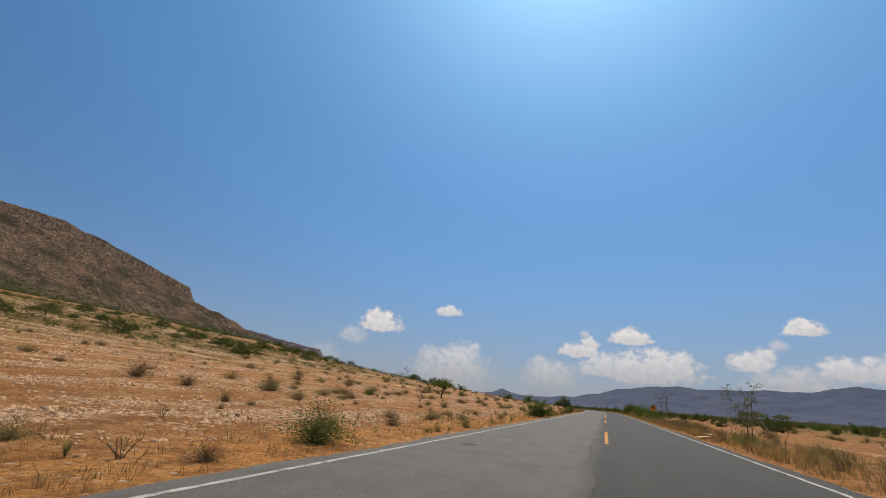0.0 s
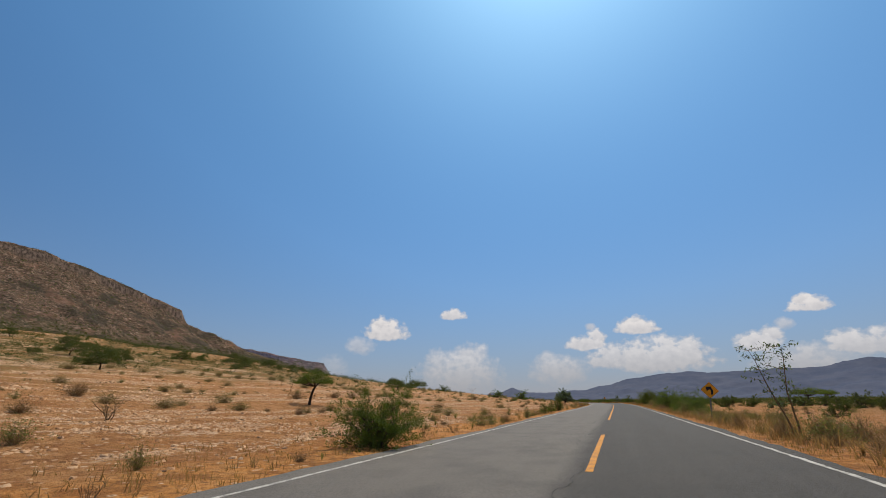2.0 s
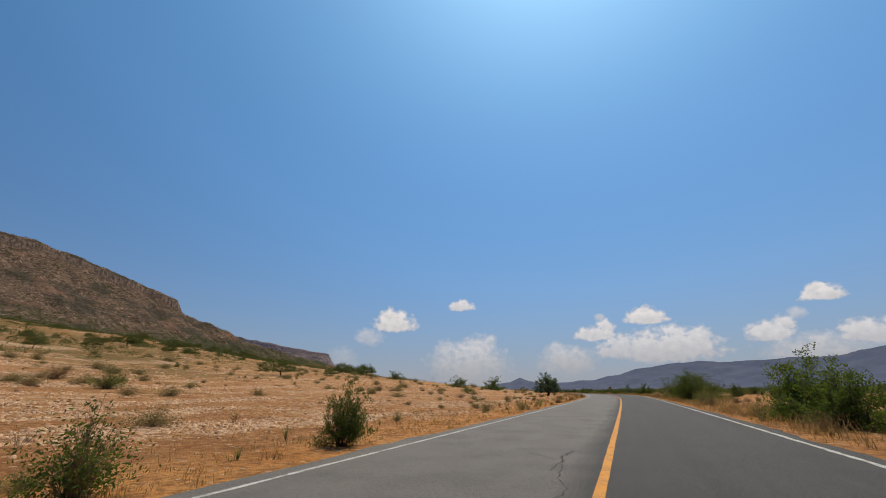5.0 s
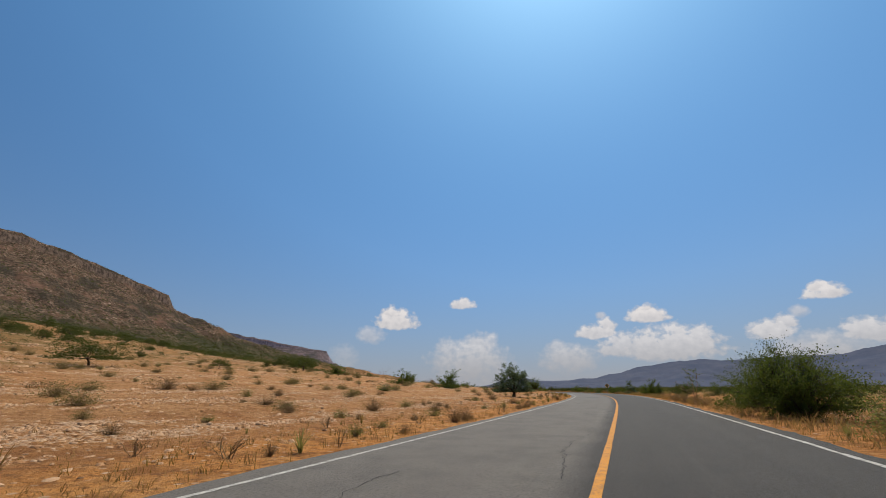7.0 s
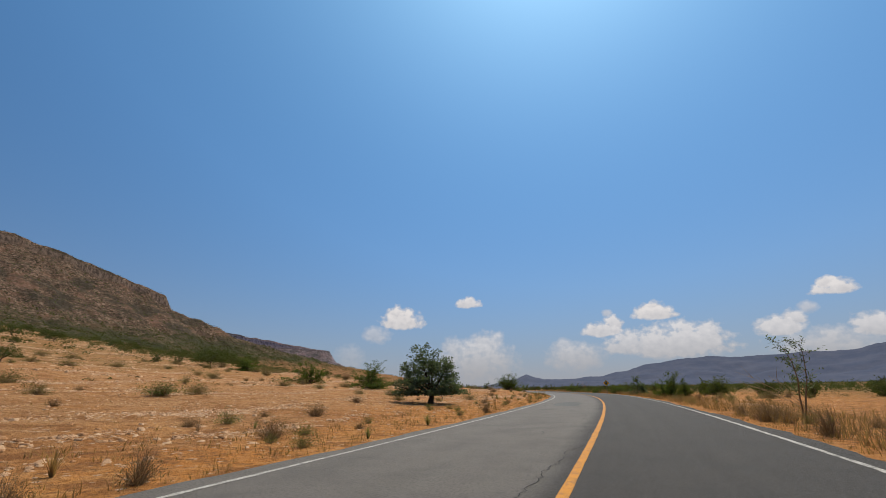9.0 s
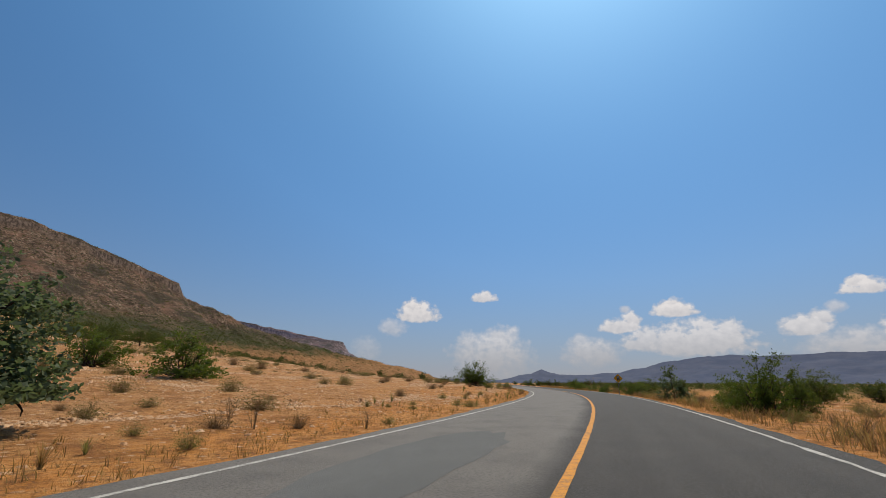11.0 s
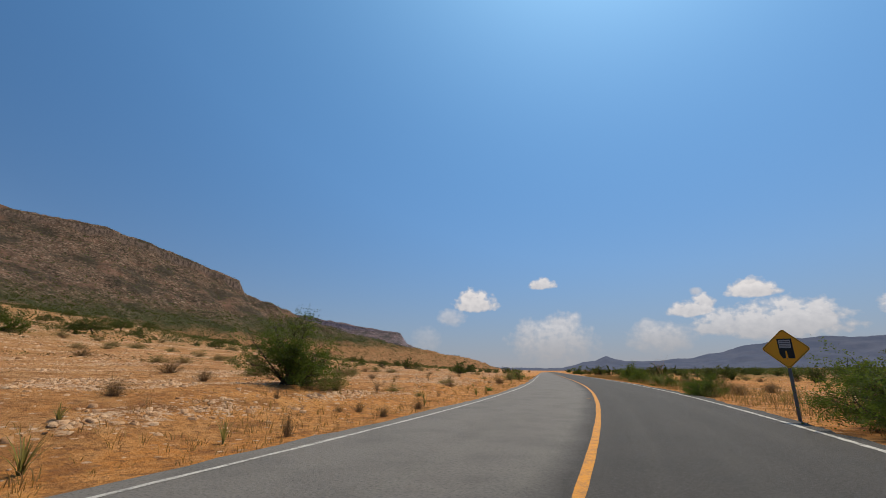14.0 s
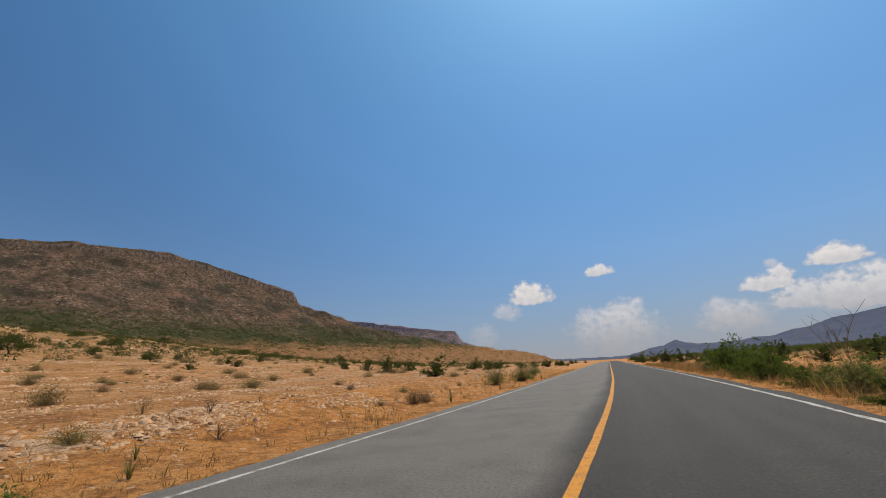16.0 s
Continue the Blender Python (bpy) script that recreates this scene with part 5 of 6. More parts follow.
scatter("twig", 30, (6, 230), (4.4, 7), (0.3, 0.6), 0.6)
scatter("spike", 70, (6, 230), (4.4, 7.5), (0.2, 0.36), 0.5, 1.5)
scatter("straw", 110, (4, 235), (4.4, 8), (0.2, 0.36), 0.35, 1.6)
scatter("straw", 40, (4, 235), (-4.8, -9), (0.15, 0.4), 0.4, 1.8)
scatter("cushion", 62, (10, 330), (-32, -78), (0.5, 1.1), 2.4)
scatter("spike", 26, (4, 230), (-4.9, -9), (0.15, 0.45), 0.5, 1.5)
scatter("twig", 40, (4, 230), (-4.9, -11), (0.2, 0.45), 0.6, 1.5)
scatter("mesquite", 34, (10, 300), (-48, -120), (1.2, 2.3), 4.5)
scatter("cushion", 55, (4, 230), (-8, -34), (0.35, 0.7), 2.0, 1.2)
scatter("dry", 70, (2, 230), (-6, -34), (0.2, 0.45), 1.0, 1.2)
scatter("shrub", 40, (2, 230), (-5.2, -9), (0.22, 0.42), 0.8, 1.3)
scatter("farbush", 12, (10, 300), (-44, -80), (0.7, 1.4), 3.0)
for kind in KINDS:
    for k, ob in enumerate(KINDS[kind]):
        if (kind, k) not in used:
            x, y = on_road(30 + 17 * k, -24 - 3 * k)
            ob.matrix_basis = pose(float(x), float(y), float(land(x, y)[0]) - 0.015)


# ---- grass, stones and far scrub ----
def verge_grass(name, label, d0, d1, count, seed, tall=(0.06, 0.2), mat=None):
    r = np.random.RandomState(seed)
    s, d = r.uniform(0, 250, count), d0 + (d1 - d0) * r.uniform(0, 1, count) ** 1.7
    x, y = on_road(s, d)
    keep = waves(x, y, 5, seed) > r.uniform(-1.0, 0.5, count)
    x, y = x[keep], y[keep]
    z = land(x, y)
    per = 6
    base = np.repeat(np.stack([x, y, z - 0.01], 1), per, 0) + r.normal(0, 0.06, (len(x) * per, 3)) * (1, 1, 0)
    n = len(base)
    way = np.stack([r.normal(0, 0.6, n), r.normal(0, 0.6, n), np.zeros(n)], 1)
    g = Soup()
    g.blades(base, way, np.repeat(r.uniform(*tall, len(x)), per) * r.uniform(0.4, 1.1, n), 0.010 if mat is None else 0.015, r)
    tagged(new(name, g.mesh(name, mat or STRAW)), label, "grass", kind="stuff")


verge_grass("dry_grass", "yellow dry grass along the road verge", -4.45, -8.0, 5200, 51)
verge_grass("dry_grass", "yellow dry grass along the road verge", 3.85, 8.0, 5200, 52)
verge_grass("brown_weeds", "withered brown weeds thick along the verge", 4.2, 9.0, 10000, 53, (0.15, 0.46), LEAF_WITHERED)
verge_grass("brown_weeds", "withered brown weeds along the verge", -4.9, -8.5, 1500, 54, (0.08, 0.22), LEAF_WITHERED)


def stone_colour(n):
    one = n.add("ShaderNodeNewGeometry").outputs["Random Per Island"]
    c = n.mix(n.ramp(one, (0.0, 0.0), (0.55, 0.6), (1.0, 1.0)), (0.30, 0.140, 0.056), (0.62, 0.45, 0.30))
    return n.mix(n.math("MULTIPLY", n.noise(n.place(), 9, 5, 0.7), 0.85), c, (0.44, 0.235, 0.11))


M_STONE = material("pale_limestone", stone_colour, 0.9, lambda n: n.noise(n.place(), 25, 5, 0.7), 0.02, spec=0.15)


def stones(name, label, count, s_range, d0, d1, size, seed, power=1.6):
    r = np.random.RandomState(seed)
    s, d = r.uniform(*s_range, count), d0 + (d1 - d0) * r.uniform(0, 1, count) ** power
    x, y = on_road(s, d)
    keep = bare_rock(x, y) * 0.92 + 0.04 > r.uniform(0, 1, count)
    x, y = x[keep], y[keep]
    n = len(x)
    z = land(x, y)
    cube = np.array([(-1, -1, -1), (1, -1, -1), (1, 1, -1), (-1, 1, -1), (-1, -1, 1), (1, -1, 1), (1, 1, 1), (-1, 1, 1)], float)
    big = size * np.exp(r.normal(0, 0.5, n)).clip(0.3, 2.1)
    v = cube[None] * (1 + r.uniform(-0.45, 0.25, (n, 8, 3)))
    v[:, 4:, :2] *= r.uniform(0.45, 0.9, (n, 1, 1))
    v *= np.stack([big, big * r.uniform(0.5, 1.0, n), big * r.uniform(0.16, 0.5, n)], 1)[:, None, :]
    a = r.uniform(0, 6.3, n)
    c, sn = np.cos(a)[:, None], np.sin(a)[:, None]
    v = np.stack([v[..., 0] * c - v[..., 1] * sn, v[..., 0] * sn + v[..., 1] * c, v[..., 2]], -1)
    v += np.stack([x, y, z + big * 0.05], 1)[:, None, :]
    f = np.array([(4, 5, 6, 7), (0, 1, 5, 4), (1, 2, 6, 5), (2, 3, 7, 6), (3, 0, 4, 7)])
    g = Soup()
    g.put(v.reshape(-1, 3), (f[None] + np.arange(n)[:, None, None] * 8).reshape(-1, 4))
    tagged(new(name, g.mesh(name, M_STONE)), label, "stones", kind="stuff")


stones("loose_stones", "pale broken limestone strewn over the slope", 40000, (0, 270), -5.4, -40, 0.030, 71)
stones("loose_stones", "pale broken limestone strewn over the plain", 22000, (0, 260), 4.6, 45, 0.03, 72)


stones("stone_ledge", "broken pale limestone ledges on the slope", 230000, (0, 258), -6.0, -26, 0.043, 73, 1.1)
stones("stone_ledge", "broken pale limestone ledges up the slope", 70000, (0, 280), -24, -80, 0.085, 74, 1.1)


def low_herbs(name, label, count, d0, d1, mat, seed):
    """Tiny dry tufts all over the ground."""
    q = np.random.RandomState(seed)
    s, d = q.uniform(0, 260, count), d0 + (d1 - d0) * q.uniform(0, 1, count) ** 1.5
    x, y = on_road(s, d)
    per = 4
    base = np.repeat(np.stack([x, y, land(x, y) - 0.01], 1), per, 0) + q.normal(0, 0.05, (count * per, 3)) * (1, 1, 0)
    m = len(base)
    way_ = np.stack([q.normal(0, 0.7, m), q.normal(0, 0.7, m), np.zeros(m)], 1)
    g = Soup()
    g.blades(base, way_, np.repeat(q.uniform(0.04, 0.12, count), per) * q.uniform(0.5, 1.1, m), 0.014, q)
    tagged(new(name, g.mesh(name, mat)), label, "herbs", kind="stuff")


low_herbs("low_herbs", "tiny withered tufts over the stony slope", 5200, -5.2, -55, STRAW, 96)
low_herbs("low_herbs", "tiny withered tufts over the plain", 2600, 5.0, 40, LEAF_WITHERED, 97)


def make_rock(seed):
    r = np.random.RandomState(seed)
    bm = bmesh.new()
    bmesh.ops.create_icosphere(bm, subdivisions=1, radius=1)
    cuts = [(Vector(r.normal(0, 1, 3)).normalized(), r.uniform(0.45, 0.8)) for _ in range(9)]
    for v in bm.verts:
        for way_, far in cuts:
            over = v.co.dot(way_) - far
            if over > 0:
                v.co -= way_ * over
        v.co.z *= 0.55
    me = bpy.data.meshes.new("rock")
    bm.to_mesh(me)
    bm.free()
    me.materials.append(M_STONE)
    return me


rock_meshes = [make_rock(80 + k) for k in range(5)]
for k in range(110):
    s, d = rng.uniform(5, 230), (-1 if k % 4 else 1) * (5.6 + 22 * rng.uniform() ** 1.6)
    x, y = on_road(s, d)
    ob = new("rock", rock_meshes[k % 5])
    big = rng.uniform(0.05, 0.10)
    ob.matrix_basis = pose(float(x), float(y), float(land(x, y)[0]) + big * 0.12, 0, 0, rng.uniform(0, 360)) @ Matrix.Diagonal((big, big * rng.uniform(0.6, 1), big, 1))
    tagged(ob, "pale angular limestone rock half sunk in soil", "rock", "limestone rocks")


def bush_field(name, label, x, y, high, wide, per, leaf, seed, mat):
    """Many rounded bushes on the ground, leaf by leaf, in one mesh."""
    q = np.random.RandomState(seed)
    n = len(x)
    a, e, r = q.uniform(0, 2 * math.pi, (n, per)), q.uniform(0, 1, (n, per)) ** 0.8, q.uniform(0.25, 1, (n, per)) ** 0.5
    lump = 0.9 + 0.2 * np.sin(2 * a + q.uniform(0, 6.3, (n, 1))) + 0.15 * np.sin(3 * a + 5 * e + q.uniform(0, 6.3, (n, 1)))
    flat = np.sqrt(1 - e * e) * r * lump * wide[:, None] / 2
    at = np.stack([x[:, None] + np.cos(a) * flat, y[:, None] + np.sin(a) * flat, (land(x, y) + 0.02)[:, None] + high[:, None] * e * r * lump], -1).reshape(-1, 3)
    g = Soup()
    g.leaves(at, leaf, leaf * 0.5, q)
    tagged(new(name, g.mesh(name, mat)), label, "scrub", kind="stuff")


def far_scrub(name, label, places, per, leaf, size, seed, mat):
    r = np.random.RandomState(seed)
    x, y = places
    s, d = road_coords(x, y)
    x, y = x[np.abs(d - 20) > 75], y[np.abs(d - 20) > 75]
    keep = waves(x, y, 90, seed) + 0.7 * waves(x, y, 25, seed + 1) > r.uniform(-1.3, 0.9, len(x))
    x, y = x[keep], y[keep]
    big = size * r.uniform(0.6, 1.25, len(x))
    bush_field(name, label, x, y, big * 0.8, big * 1.5, per, leaf, seed, mat)


LEAF_HILL = leaf_material("hillside_leaves", (0.038, 0.044, 0.013), (0.098, 0.098, 0.030), (0.10, 0.11, 0.025))
LEAF_DARK = leaf_material("dark_olive_brown_twigs", (0.075, 0.055, 0.024), (0.20, 0.135, 0.058), (0.13, 0.09, 0.035))


def small_scrub(name, label, count, d0, d1, mat, seed, per=46):
    """Low twiggy cushions dotted over the open ground."""
    q = np.random.RandomState(seed)
    s, d = q.uniform(0, 330, count), d0 + (d1 - d0) * q.uniform(0, 1, count) ** 1.1
    x, y = on_road(s, d)
    keep = waves(x, y, 17, seed) > q.uniform(-0.9, 0.7, count)
    x, y = x[keep], y[keep]
    big = 0.26 * np.exp(q.normal(0, 0.6, len(x))).clip(0.2, 3.2)
    bush_field(name, label, x, y, big * 1.0, big * 3.4, per, 0.075, seed, mat)


small_scrub("low_scrub", "low brown scrub cushions over the slope", 1700, -24, -110, LEAF_DARK, 111)
small_scrub("low_scrub", "low olive scrub cushions over the slope", 1400, -26, -120, LEAF_FAR, 112)
small_scrub("low_scrub", "low brown scrub cushions over the plain", 700, 16, 60, LEAF_DARK, 113)
small_scrub("low_scrub", "low olive scrub cushions over the plain", 800, 18, 90, LEAF_FAR, 114)

r = np.random.RandomState(91)
n = 3200
ang, dist = np.radians(r.uniform(-12, 75, n)), 90 + 1100 * r.uniform(0, 1, n) ** 1.6
far_scrub("scrub", "dense green scrub over the plain", (20 + dist * np.sin(ang), 60 + dist * np.cos(ang)), 32, 0.62, 2.4, 92, LEAF_FAR)
n = 2800
far_scrub("scrub", "green trees along the foot of the hill", (r.uniform(-440, -110, n), r.uniform(-60, 620, n)), 30, 0.5, 2.1, 93, LEAF_FAR)
n = 3000
far_scrub("scrub", "green scrub on the upper slope", (r.uniform(-230, -70, n), r.uniform(0, 420, n)), 60, 0.22, 1.5, 95, LEAF_FAR)
q = np.random.RandomState(131)
x, y = on_road(q.uniform(0, 330, 2200), -62 - 90 * q.uniform(0, 1, 2200) ** 0.8)
keep = waves(x, y, 30, 132) > q.uniform(-0.8, 0.8, 2200)
big = 1.6 * np.exp(q.normal(0, 0.4, 2200))[keep]
bush_field("scrub", "olive scrub bushes over the upper slope", x[keep], y[keep], big * 0.7, big * 1.7, 75, 0.17, 133, LEAF_HILL)
n = 500
ang, dist = np.radians(r.uniform(-42, -12, n)), r.uniform(260, 900, n)
far_scrub("scrub", "scattered dark scrub in the distance", (dist * np.sin(ang), 40 + dist * np.cos(ang)), 50, 0.46, 2.0, 94, LEAF_FAR)

q = np.random.RandomState(118)
n = 2500
x, y = on_road(q.uniform(10, 520, n), 34 + 100 * q.uniform(0, 1, n) ** 1.5)
big = q.uniform(0.9, 2.2, n)
bush_field("scrub", "belt of dense green scrub across the plain", x, y, big * 0.85, big * 1.6, 64, 0.21, 119, LEAF_FAR)


def hill_scrub(hill, label, count, per, size, low, fall, seed, mat):
    """Bushes spread over the faces of a hill, thickest low down."""
    q = np.random.RandomState(seed)
    me = hill.data
    co = np.empty(3 * len(me.vertices))
    me.vertices.foreach_get("co", co)
    co = co.reshape(-1, 3)
    ring = np.empty(4 * len(me.polygons), int)
    me.polygons.foreach_get("vertices", ring)
    quad = co[ring.reshape(-1, 4)]
    mid = quad.mean(1)
    area = np.linalg.norm(np.cross(quad[:, 2] - quad[:, 0], quad[:, 3] - quad[:, 1]), axis=1)
    want = area * (np.exp(-((mid[:, 2] - low) / fall) ** 2) + 0.16) * (mid[:, 2] > land(mid[:, 0], mid[:, 1])) * (waves(mid[:, 0], mid[:, 1], 120, seed) + 1.3).clip(0.1)
    pick = q.choice(len(quad), count, p=want / want.sum())
    a, b = q.uniform(0, 1, (2, count, 1))
    at = (quad[pick, 0] * (1 - a) + quad[pick, 1] * a) * (1 - b) + (quad[pick, 3] * (1 - a) + quad[pick, 2] * a) * b
    big = size * q.uniform(0.6, 1.4, count)
    at = np.repeat(at + np.stack([0 * big, 0 * big, 0.35 * big], 1), per, 0)
    at = at + q.normal(0, 1, at.shape) * np.repeat(big, per)[:, None] * (0.5, 0.5, 0.22)
    g = Soup()
    g.leaves(at, size * 0.5, size * 0.3, q)
    tagged(new("scrub", g.mesh("scrub", mat)), label, "scrub", kind="stuff")


hill_scrub(mesa, "green shrubs along the mesa foot", 8500, 8, 3.2, 78, 26, 121, LEAF_HILL)
hill_scrub(mesa, "dark shrubs dotted over the mesa hillside", 8500, 5, 2.4, 110, 160, 123, LEAF_HILL)
hill_scrub(plateau, "dark shrubs dotted over the far plateau", 1600, 8, 4.0, 60, 40, 122, LEAF_HILL)

# ---- cracks and patches in the asphalt ----
M_CRACK = material("dark_crack_filler", lambda n: n.mix(n.noise(n.place(), 8, 4, 0.6), (0.018, 0.017, 0.016), (0.04, 0.038, 0.035)), 0.9)
M_DUST = asphalt("dusty_pale_asphalt", (0.085, 0.083, 0.078), (0.12, 0.117, 0.11))
M_DARK_PATCH = asphalt("dark_asphalt_patch", (0.03, 0.029, 0.028), (0.045, 0.043, 0.04))


def crack(s, d, way, length, wide, seed):
    r = np.random.RandomState(seed)
    n = int(length / 0.09) + 3
    along = np.cumsum(r.uniform(0.05, 0.13, n))
    off = np.cumsum(r.normal(0, 0.028, n))
    cs, ds = s + along * math.cos(way) - off * math.sin(way), d + along * math.sin(way) + off * math.cos(way)
    ds = np.clip(ds, LEFT_EDGE - 0.3, RIGHT_EDGE + 0.2)
    half = wide * r.uniform(0.25, 1.0, n) * 0.5
    g = Soup()
    a, b = on_road(cs - half * math.sin(way), ds + half * math.cos(way)), on_road(cs + half * math.sin(way), ds - half * math.cos(way))
    v = np.concatenate([np.stack([*a, np.full(n, 0.0035)], 1), np.stack([*b, np.full(n, 0.0035)], 1)])
    i = np.arange(n - 1)
    g.put(v, np.stack([i, i + n, i + n + 1, i + 1], 1))
    ob = new("crack", g.mesh("crack", M_CRACK))
    ob.parent = road


r = np.random.RandomState(17)
for k in range(14):
    crack(1 + 9.5 * k, -0.4 + r.normal(0, 0.05), r.normal(0, 0.012), r.uniform(6, 9.5), 0.02, 200 + k)
for k in range(16):
    crack(r.uniform(2, 125), r.uniform(-3.6, -0.6), r.uniform(-0.9, 0.9), r.uniform(0.6, 2.4), 0.02, 300 + k)


def patch(s, d, long, wide, mat, label, seed):
    r = np.random.RandomState(seed)
    n = 28
    t = np.linspace(0, 2 * math.pi, n, endpoint=False)
    rad = 1 + np.convolve(np.tile(r.normal(0, 0.22, n), 3), np.ones(4) / 4, "same")[n:2 * n]
    x, y = on_road(s + np.cos(t) * rad * long / 2, d + np.sin(t) * rad * wide / 2)
    ob = new("patch", mesh_of("patch", np.stack([x, y, np.full(n, 0.0022 + 0.0003 * (seed % 3))], 1), [list(range(n))], mat))
    ob.parent = road
    tagged(ob, label)


# flat patches, darker and paler than the asphalt round them
patch(108.5, 2.55, 0.5, 1.3, M_DARK_PATCH, "dark patch on the asphalt", 1)
patch(142.0, -2.0, 7.0, 1.8, M_DUST, "pale dusty patch", 2)
patch(10.4, -3.0, 0.5, 0.3, M_DARK_PATCH, "dark patch on the asphalt", 5)
for s0, d0, wide in ((184.6, -0.25, 0.14),):
    ob = new("paint_dash", mesh_of("paint_dash", *ribbon(s0, s0 + 0.07, d0 - wide / 2, d0 + wide / 2, 0.004, 0.07), M_YELLOW))
    ob.parent = road

# ---- warning signs ----
M_SIGN = material("amber_sign_sheeting", lambda n: n.mix(n.noise(n.place(), 6, 4, 0.6), (0.92, 0.37, 0.006), (0.96, 0.42, 0.010)), 0.45, spec=0.4)
M_BLACK = material("black_sign_film", lambda n: n.mix(n.noise(n.place(), 20, 3, 0.6), (0.012, 0.011, 0.01), (0.03, 0.028, 0.026)), 0.5)
M_GREY = material("pale_grey_film", lambda n: n.mix(n.noise(n.place(), 20, 3, 0.6), (0.34, 0.34, 0.34), (0.46, 0.46, 0.46)), 0.5)
M_STEEL = material("dull_galvanised_steel", lambda n: n.mix(n.noise(n.place(), 7, 4, 0.6), (0.10, 0.10, 0.10), (0.22, 0.21, 0.2)), 0.55, metal=0.6)


def plate(points, front, thick, mat, name):
    """A flat plate in the x-z plane, its face at y = -front."""
    bm = bmesh.new()
    lo = [bm.verts.new((x, -front, z)) for x, z in points]
    bm.faces.new(lo)
    ext = bmesh.ops.extrude_face_region(bm, geom=bm.faces[:])
    bmesh.ops.translate(bm, verts=[v for v in ext["geom"] if isinstance(v, bmesh.types.BMVert)], vec=(0, thick, 0))
    bmesh.ops.recalc_face_normals(bm, faces=bm.faces[:])
    me = bpy.data.meshes.new(name)
    bm.to_mesh(me)
    bm.free()
    me.materials.append(mat)
    return me


def diamond(half, round_=0.05):
    out = []
    for k in range(4):
        a = k * math.pi / 2
        for t in np.linspace(-0.6, 0.6, 5):
            out.append((math.cos(a) * (half - round_ * 1.4) + math.cos(a + t) * round_, math.sin(a) * (half - round_ * 1.4) + math.sin(a + t) * round_))
    return out


def box(name, x0, x1, y0, y1, z0, z1, mat, bevel=0.004):
    bm = bmesh.new()
    bmesh.ops.create_cube(bm, size=1)
    for v in bm.verts:
        v.co = Vector(((x0 + x1) / 2 + v.co.x * (x1 - x0), (y0 + y1) / 2 + v.co.y * (y1 - y0), (z0 + z1) / 2 + v.co.z * (z1 - z0)))
    if bevel:
        bmesh.ops.bevel(bm, geom=bm.edges[:], offset=bevel, segments=1, affect="EDGES")
    me = bpy.data.meshes.new(name)
    bm.to_mesh(me)
    bm.free()
    me.materials.append(mat)
    return me


def warning_sign(s, d, mid, turn, lean, label, marks):
    x, y = on_road(s, d)
    heading = float(np.interp(s, [k[0] for k in ROAD_TURN], [k[1] for k in ROAD_TURN]))
    base = tagged(new("warning_sign"), label, "road sign", "roadside warning signs")
    base.matrix_basis = pose(float(x), float(y), float(land(x, y)[0]), 0, lean, heading + turn)

    def under(name, me, parent, lift=0.0, note=""):
        ob = new(name, me)
        ob.parent = parent
        ob.location = (0, 0, lift)
        return tagged(ob, note)
    under("post", box("post", -0.03, 0.03, -0.03, 0.03, -0.15, mid + 0.3, M_STEEL), base, 0, "dull steel post")
    panel = under("panel", plate(diamond(0.40), 0.042, 0.006, M_SIGN, "panel"), base, mid, "amber diamond panel")
    edge = diamond(0.385)
    inner = diamond(0.373)
    bm = bmesh.new()
    a, b = [bm.verts.new((px, -0.0435, pz)) for px, pz in edge], [bm.verts.new((px, -0.0435, pz)) for px, pz in inner]
    for k in range(len(a)):
        bm.faces.new((a[k], a[(k + 1) % len(a)], b[(k + 1) % len(a)], b[k]))
    me = bpy.data.meshes.new("border")
    bm.to_mesh(me)
    bm.free()
    me.materials.append(M_BLACK)
    under("border", me, panel, 0)
    for name, pts, mat, lift in marks:
        under(name, plate(pts, 0.044 + lift, 0.0015, mat, name), panel, 0)
    for z in (-0.2, 0.2):
        bolt = bmesh.new()
        bmesh.ops.create_uvsphere(bolt, u_segments=8, v_segments=5, radius=0.012)
        me = bpy.data.meshes.new("bolt")
        bolt.to_mesh(me)
        bolt.free()
        me.materials.append(M_STEEL)
        ob = under("bolt", me, panel, z)
        ob.location = (0, -0.045, z)


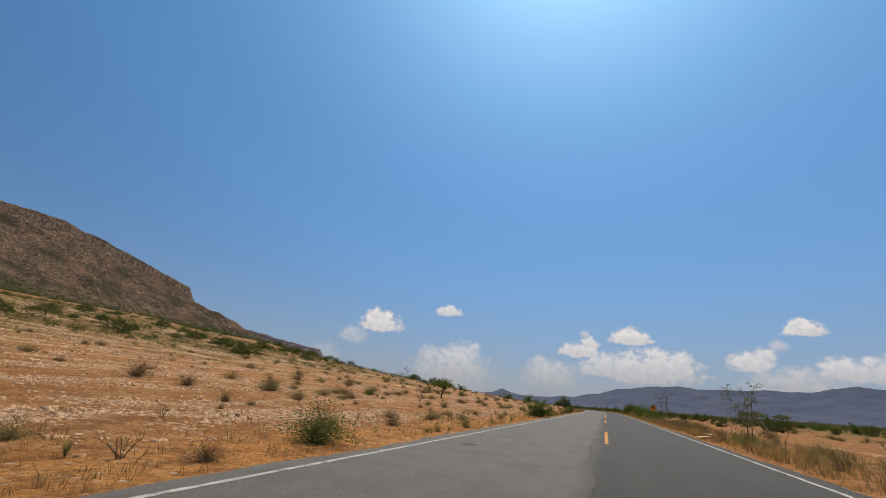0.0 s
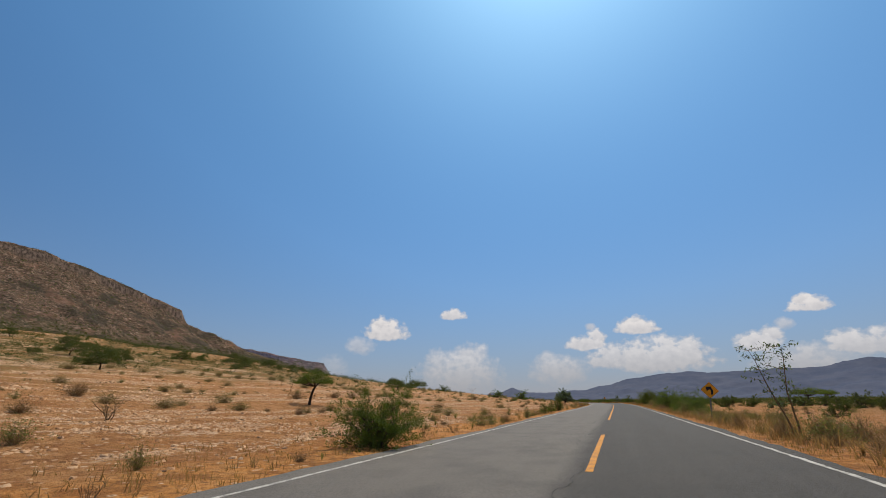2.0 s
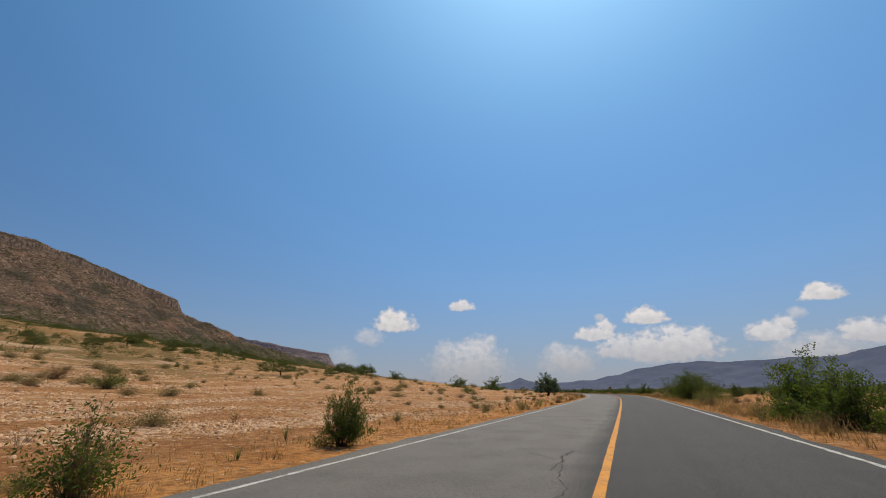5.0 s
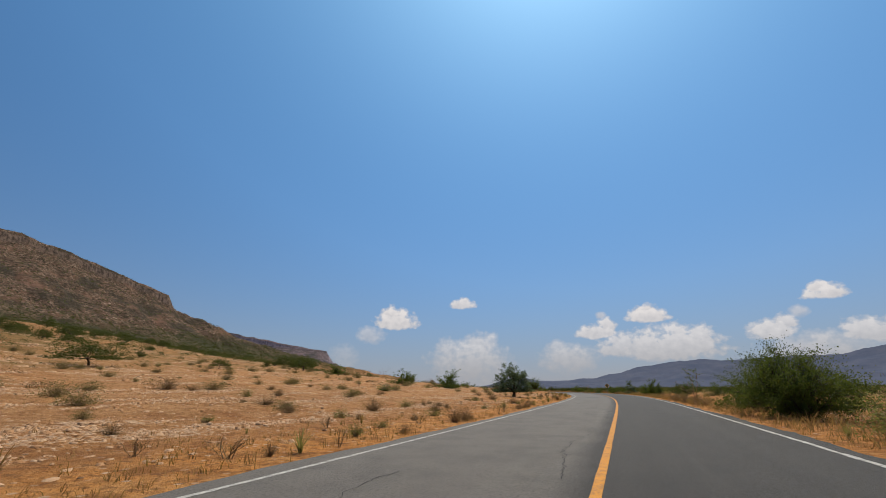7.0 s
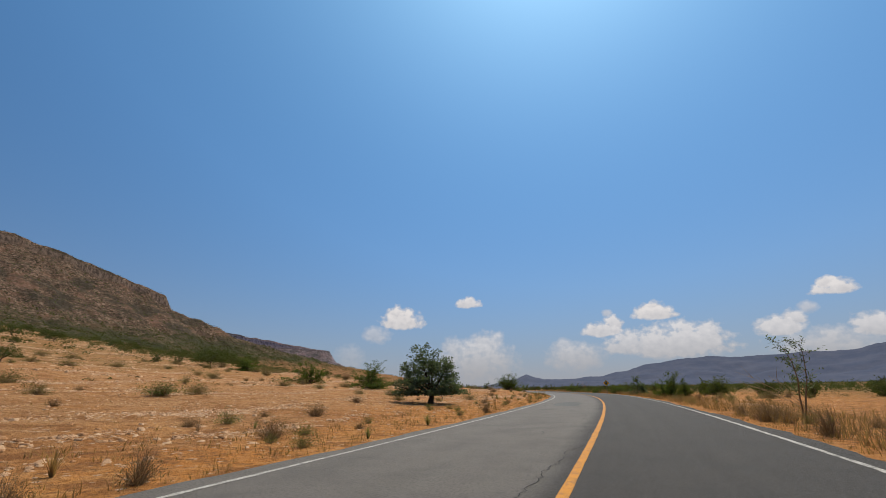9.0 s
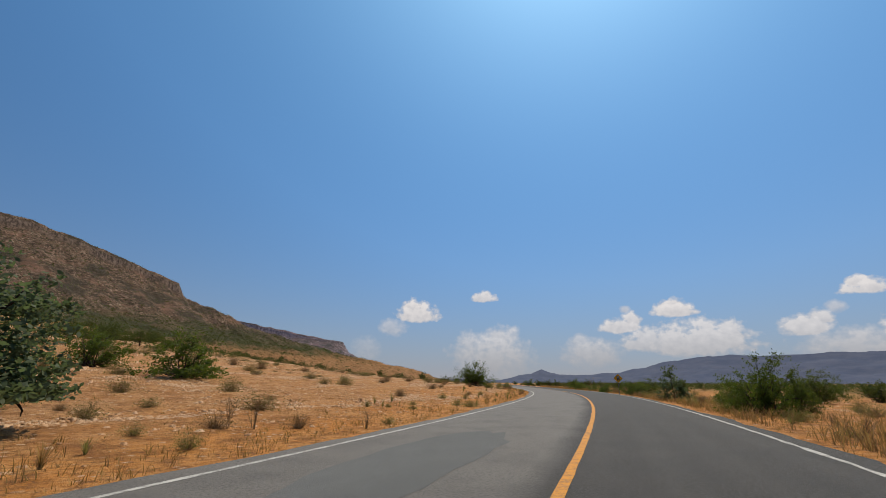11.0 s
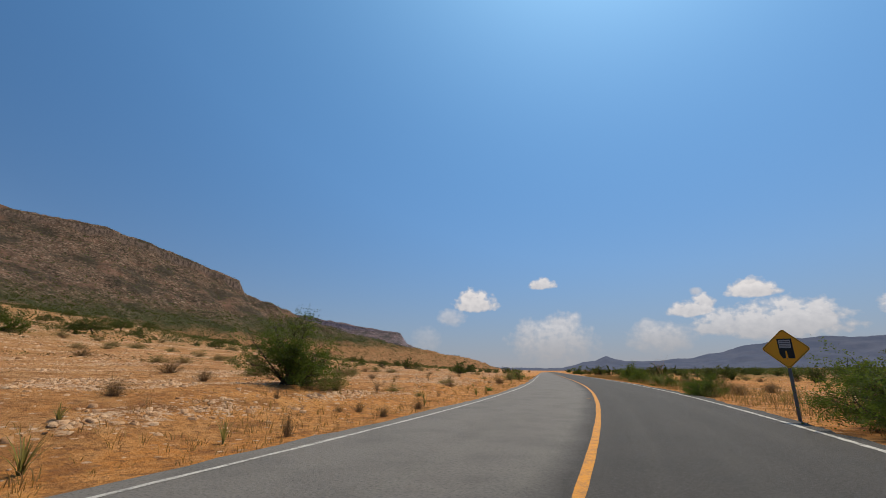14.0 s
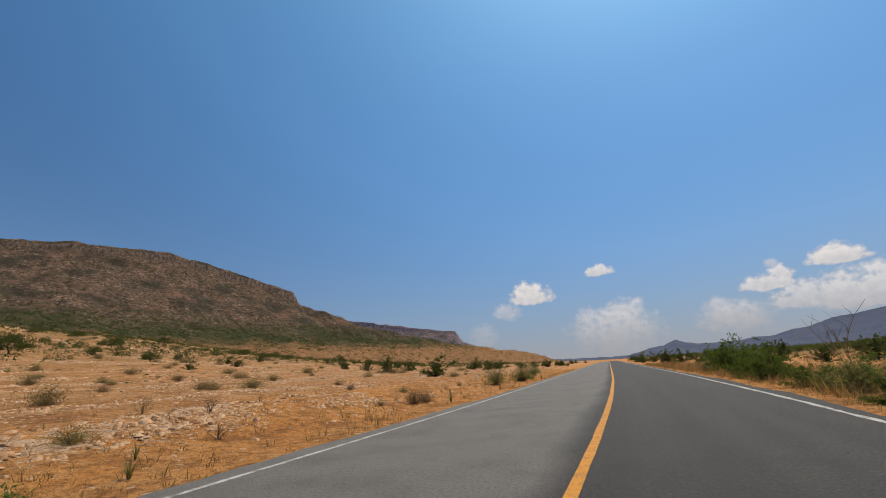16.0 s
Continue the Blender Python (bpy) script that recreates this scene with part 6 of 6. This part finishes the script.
arrow = [(0.05, -0.24), (0.14, -0.24), (0.17, -0.12), (0.17, 0.0), (0.12, 0.09), (0.06, 0.13), (0.10, 0.21), (-0.20, 0.18), (-0.15, -0.08), (-0.08, -0.02), (0.0, 0.05), (0.05, 0.0), (0.06, -0.1)]
warning_sign(53.4, 4.75, 1.42, -14.0, 7.0, "amber diamond warning sign with a black curve arrow", [("arrow", [(a * 0.85, b * 0.85) for a, b in arrow], M_BLACK, 0.0)])
bars = [("hatch_bar", [(-0.085, z), (0.085, z), (0.085, z + 0.012), (-0.085, z + 0.012)], M_BLACK, 0.003) for z in (0.03, 0.065, 0.10, 0.135)]
warning_sign(178.4, 3.74, 1.40, -21.0, 1.0, "amber diamond warning sign with a black and grey pictogram",
             [("silhouette", [(-0.12, 0.2), (0.12, 0.2), (0.13, -0.19), (0.02, -0.19), (0.012, -0.04), (-0.012, -0.04), (-0.02, -0.19), (-0.07, -0.19), (-0.11, -0.1)], M_BLACK, 0.0),
              ("load", [(-0.095, 0.175), (0.095, 0.175), (0.095, 0.015), (-0.095, 0.015)], M_GREY, 0.0015)] + bars)

# ---- broken slab by the road ----
M_SLAB = material("pale_sawn_board", lambda n: n.mix(n.noise(n.spread(n.place(), 1, 8, 1), 3, 4, 0.6), (0.50, 0.31, 0.16), (0.62, 0.43, 0.26)), 0.85, lambda n: n.noise(n.place(), 18, 4, 0.7), 0.006)
x, y = on_road(24.6, 4.35)
slab = tagged(new("broken_board"), "pale broken boards lying in a heap by the road", "board")
slab.matrix_basis = pose(float(x), float(y), float(land(x, y)[0]) + 0.02, 0, 0, 12)
for px, py, pz, ax, ay, az_, long, wide in ((0, 0, 0.05, 4, -5, 10, 0.75, 0.3), (0.55, 0.35, 0.1, -6, 8, -25, 0.9, 0.24), (0.35, 0.05, 0.16, 10, 4, 30, 0.6, 0.2)):
    ob = new("plank", box("plank", -long / 2, long / 2, -wide / 2, wide / 2, -0.02, 0.02, M_SLAB))
    ob.parent = slab
    ob.matrix_basis = pose(px, py, pz, ax, ay, az_)
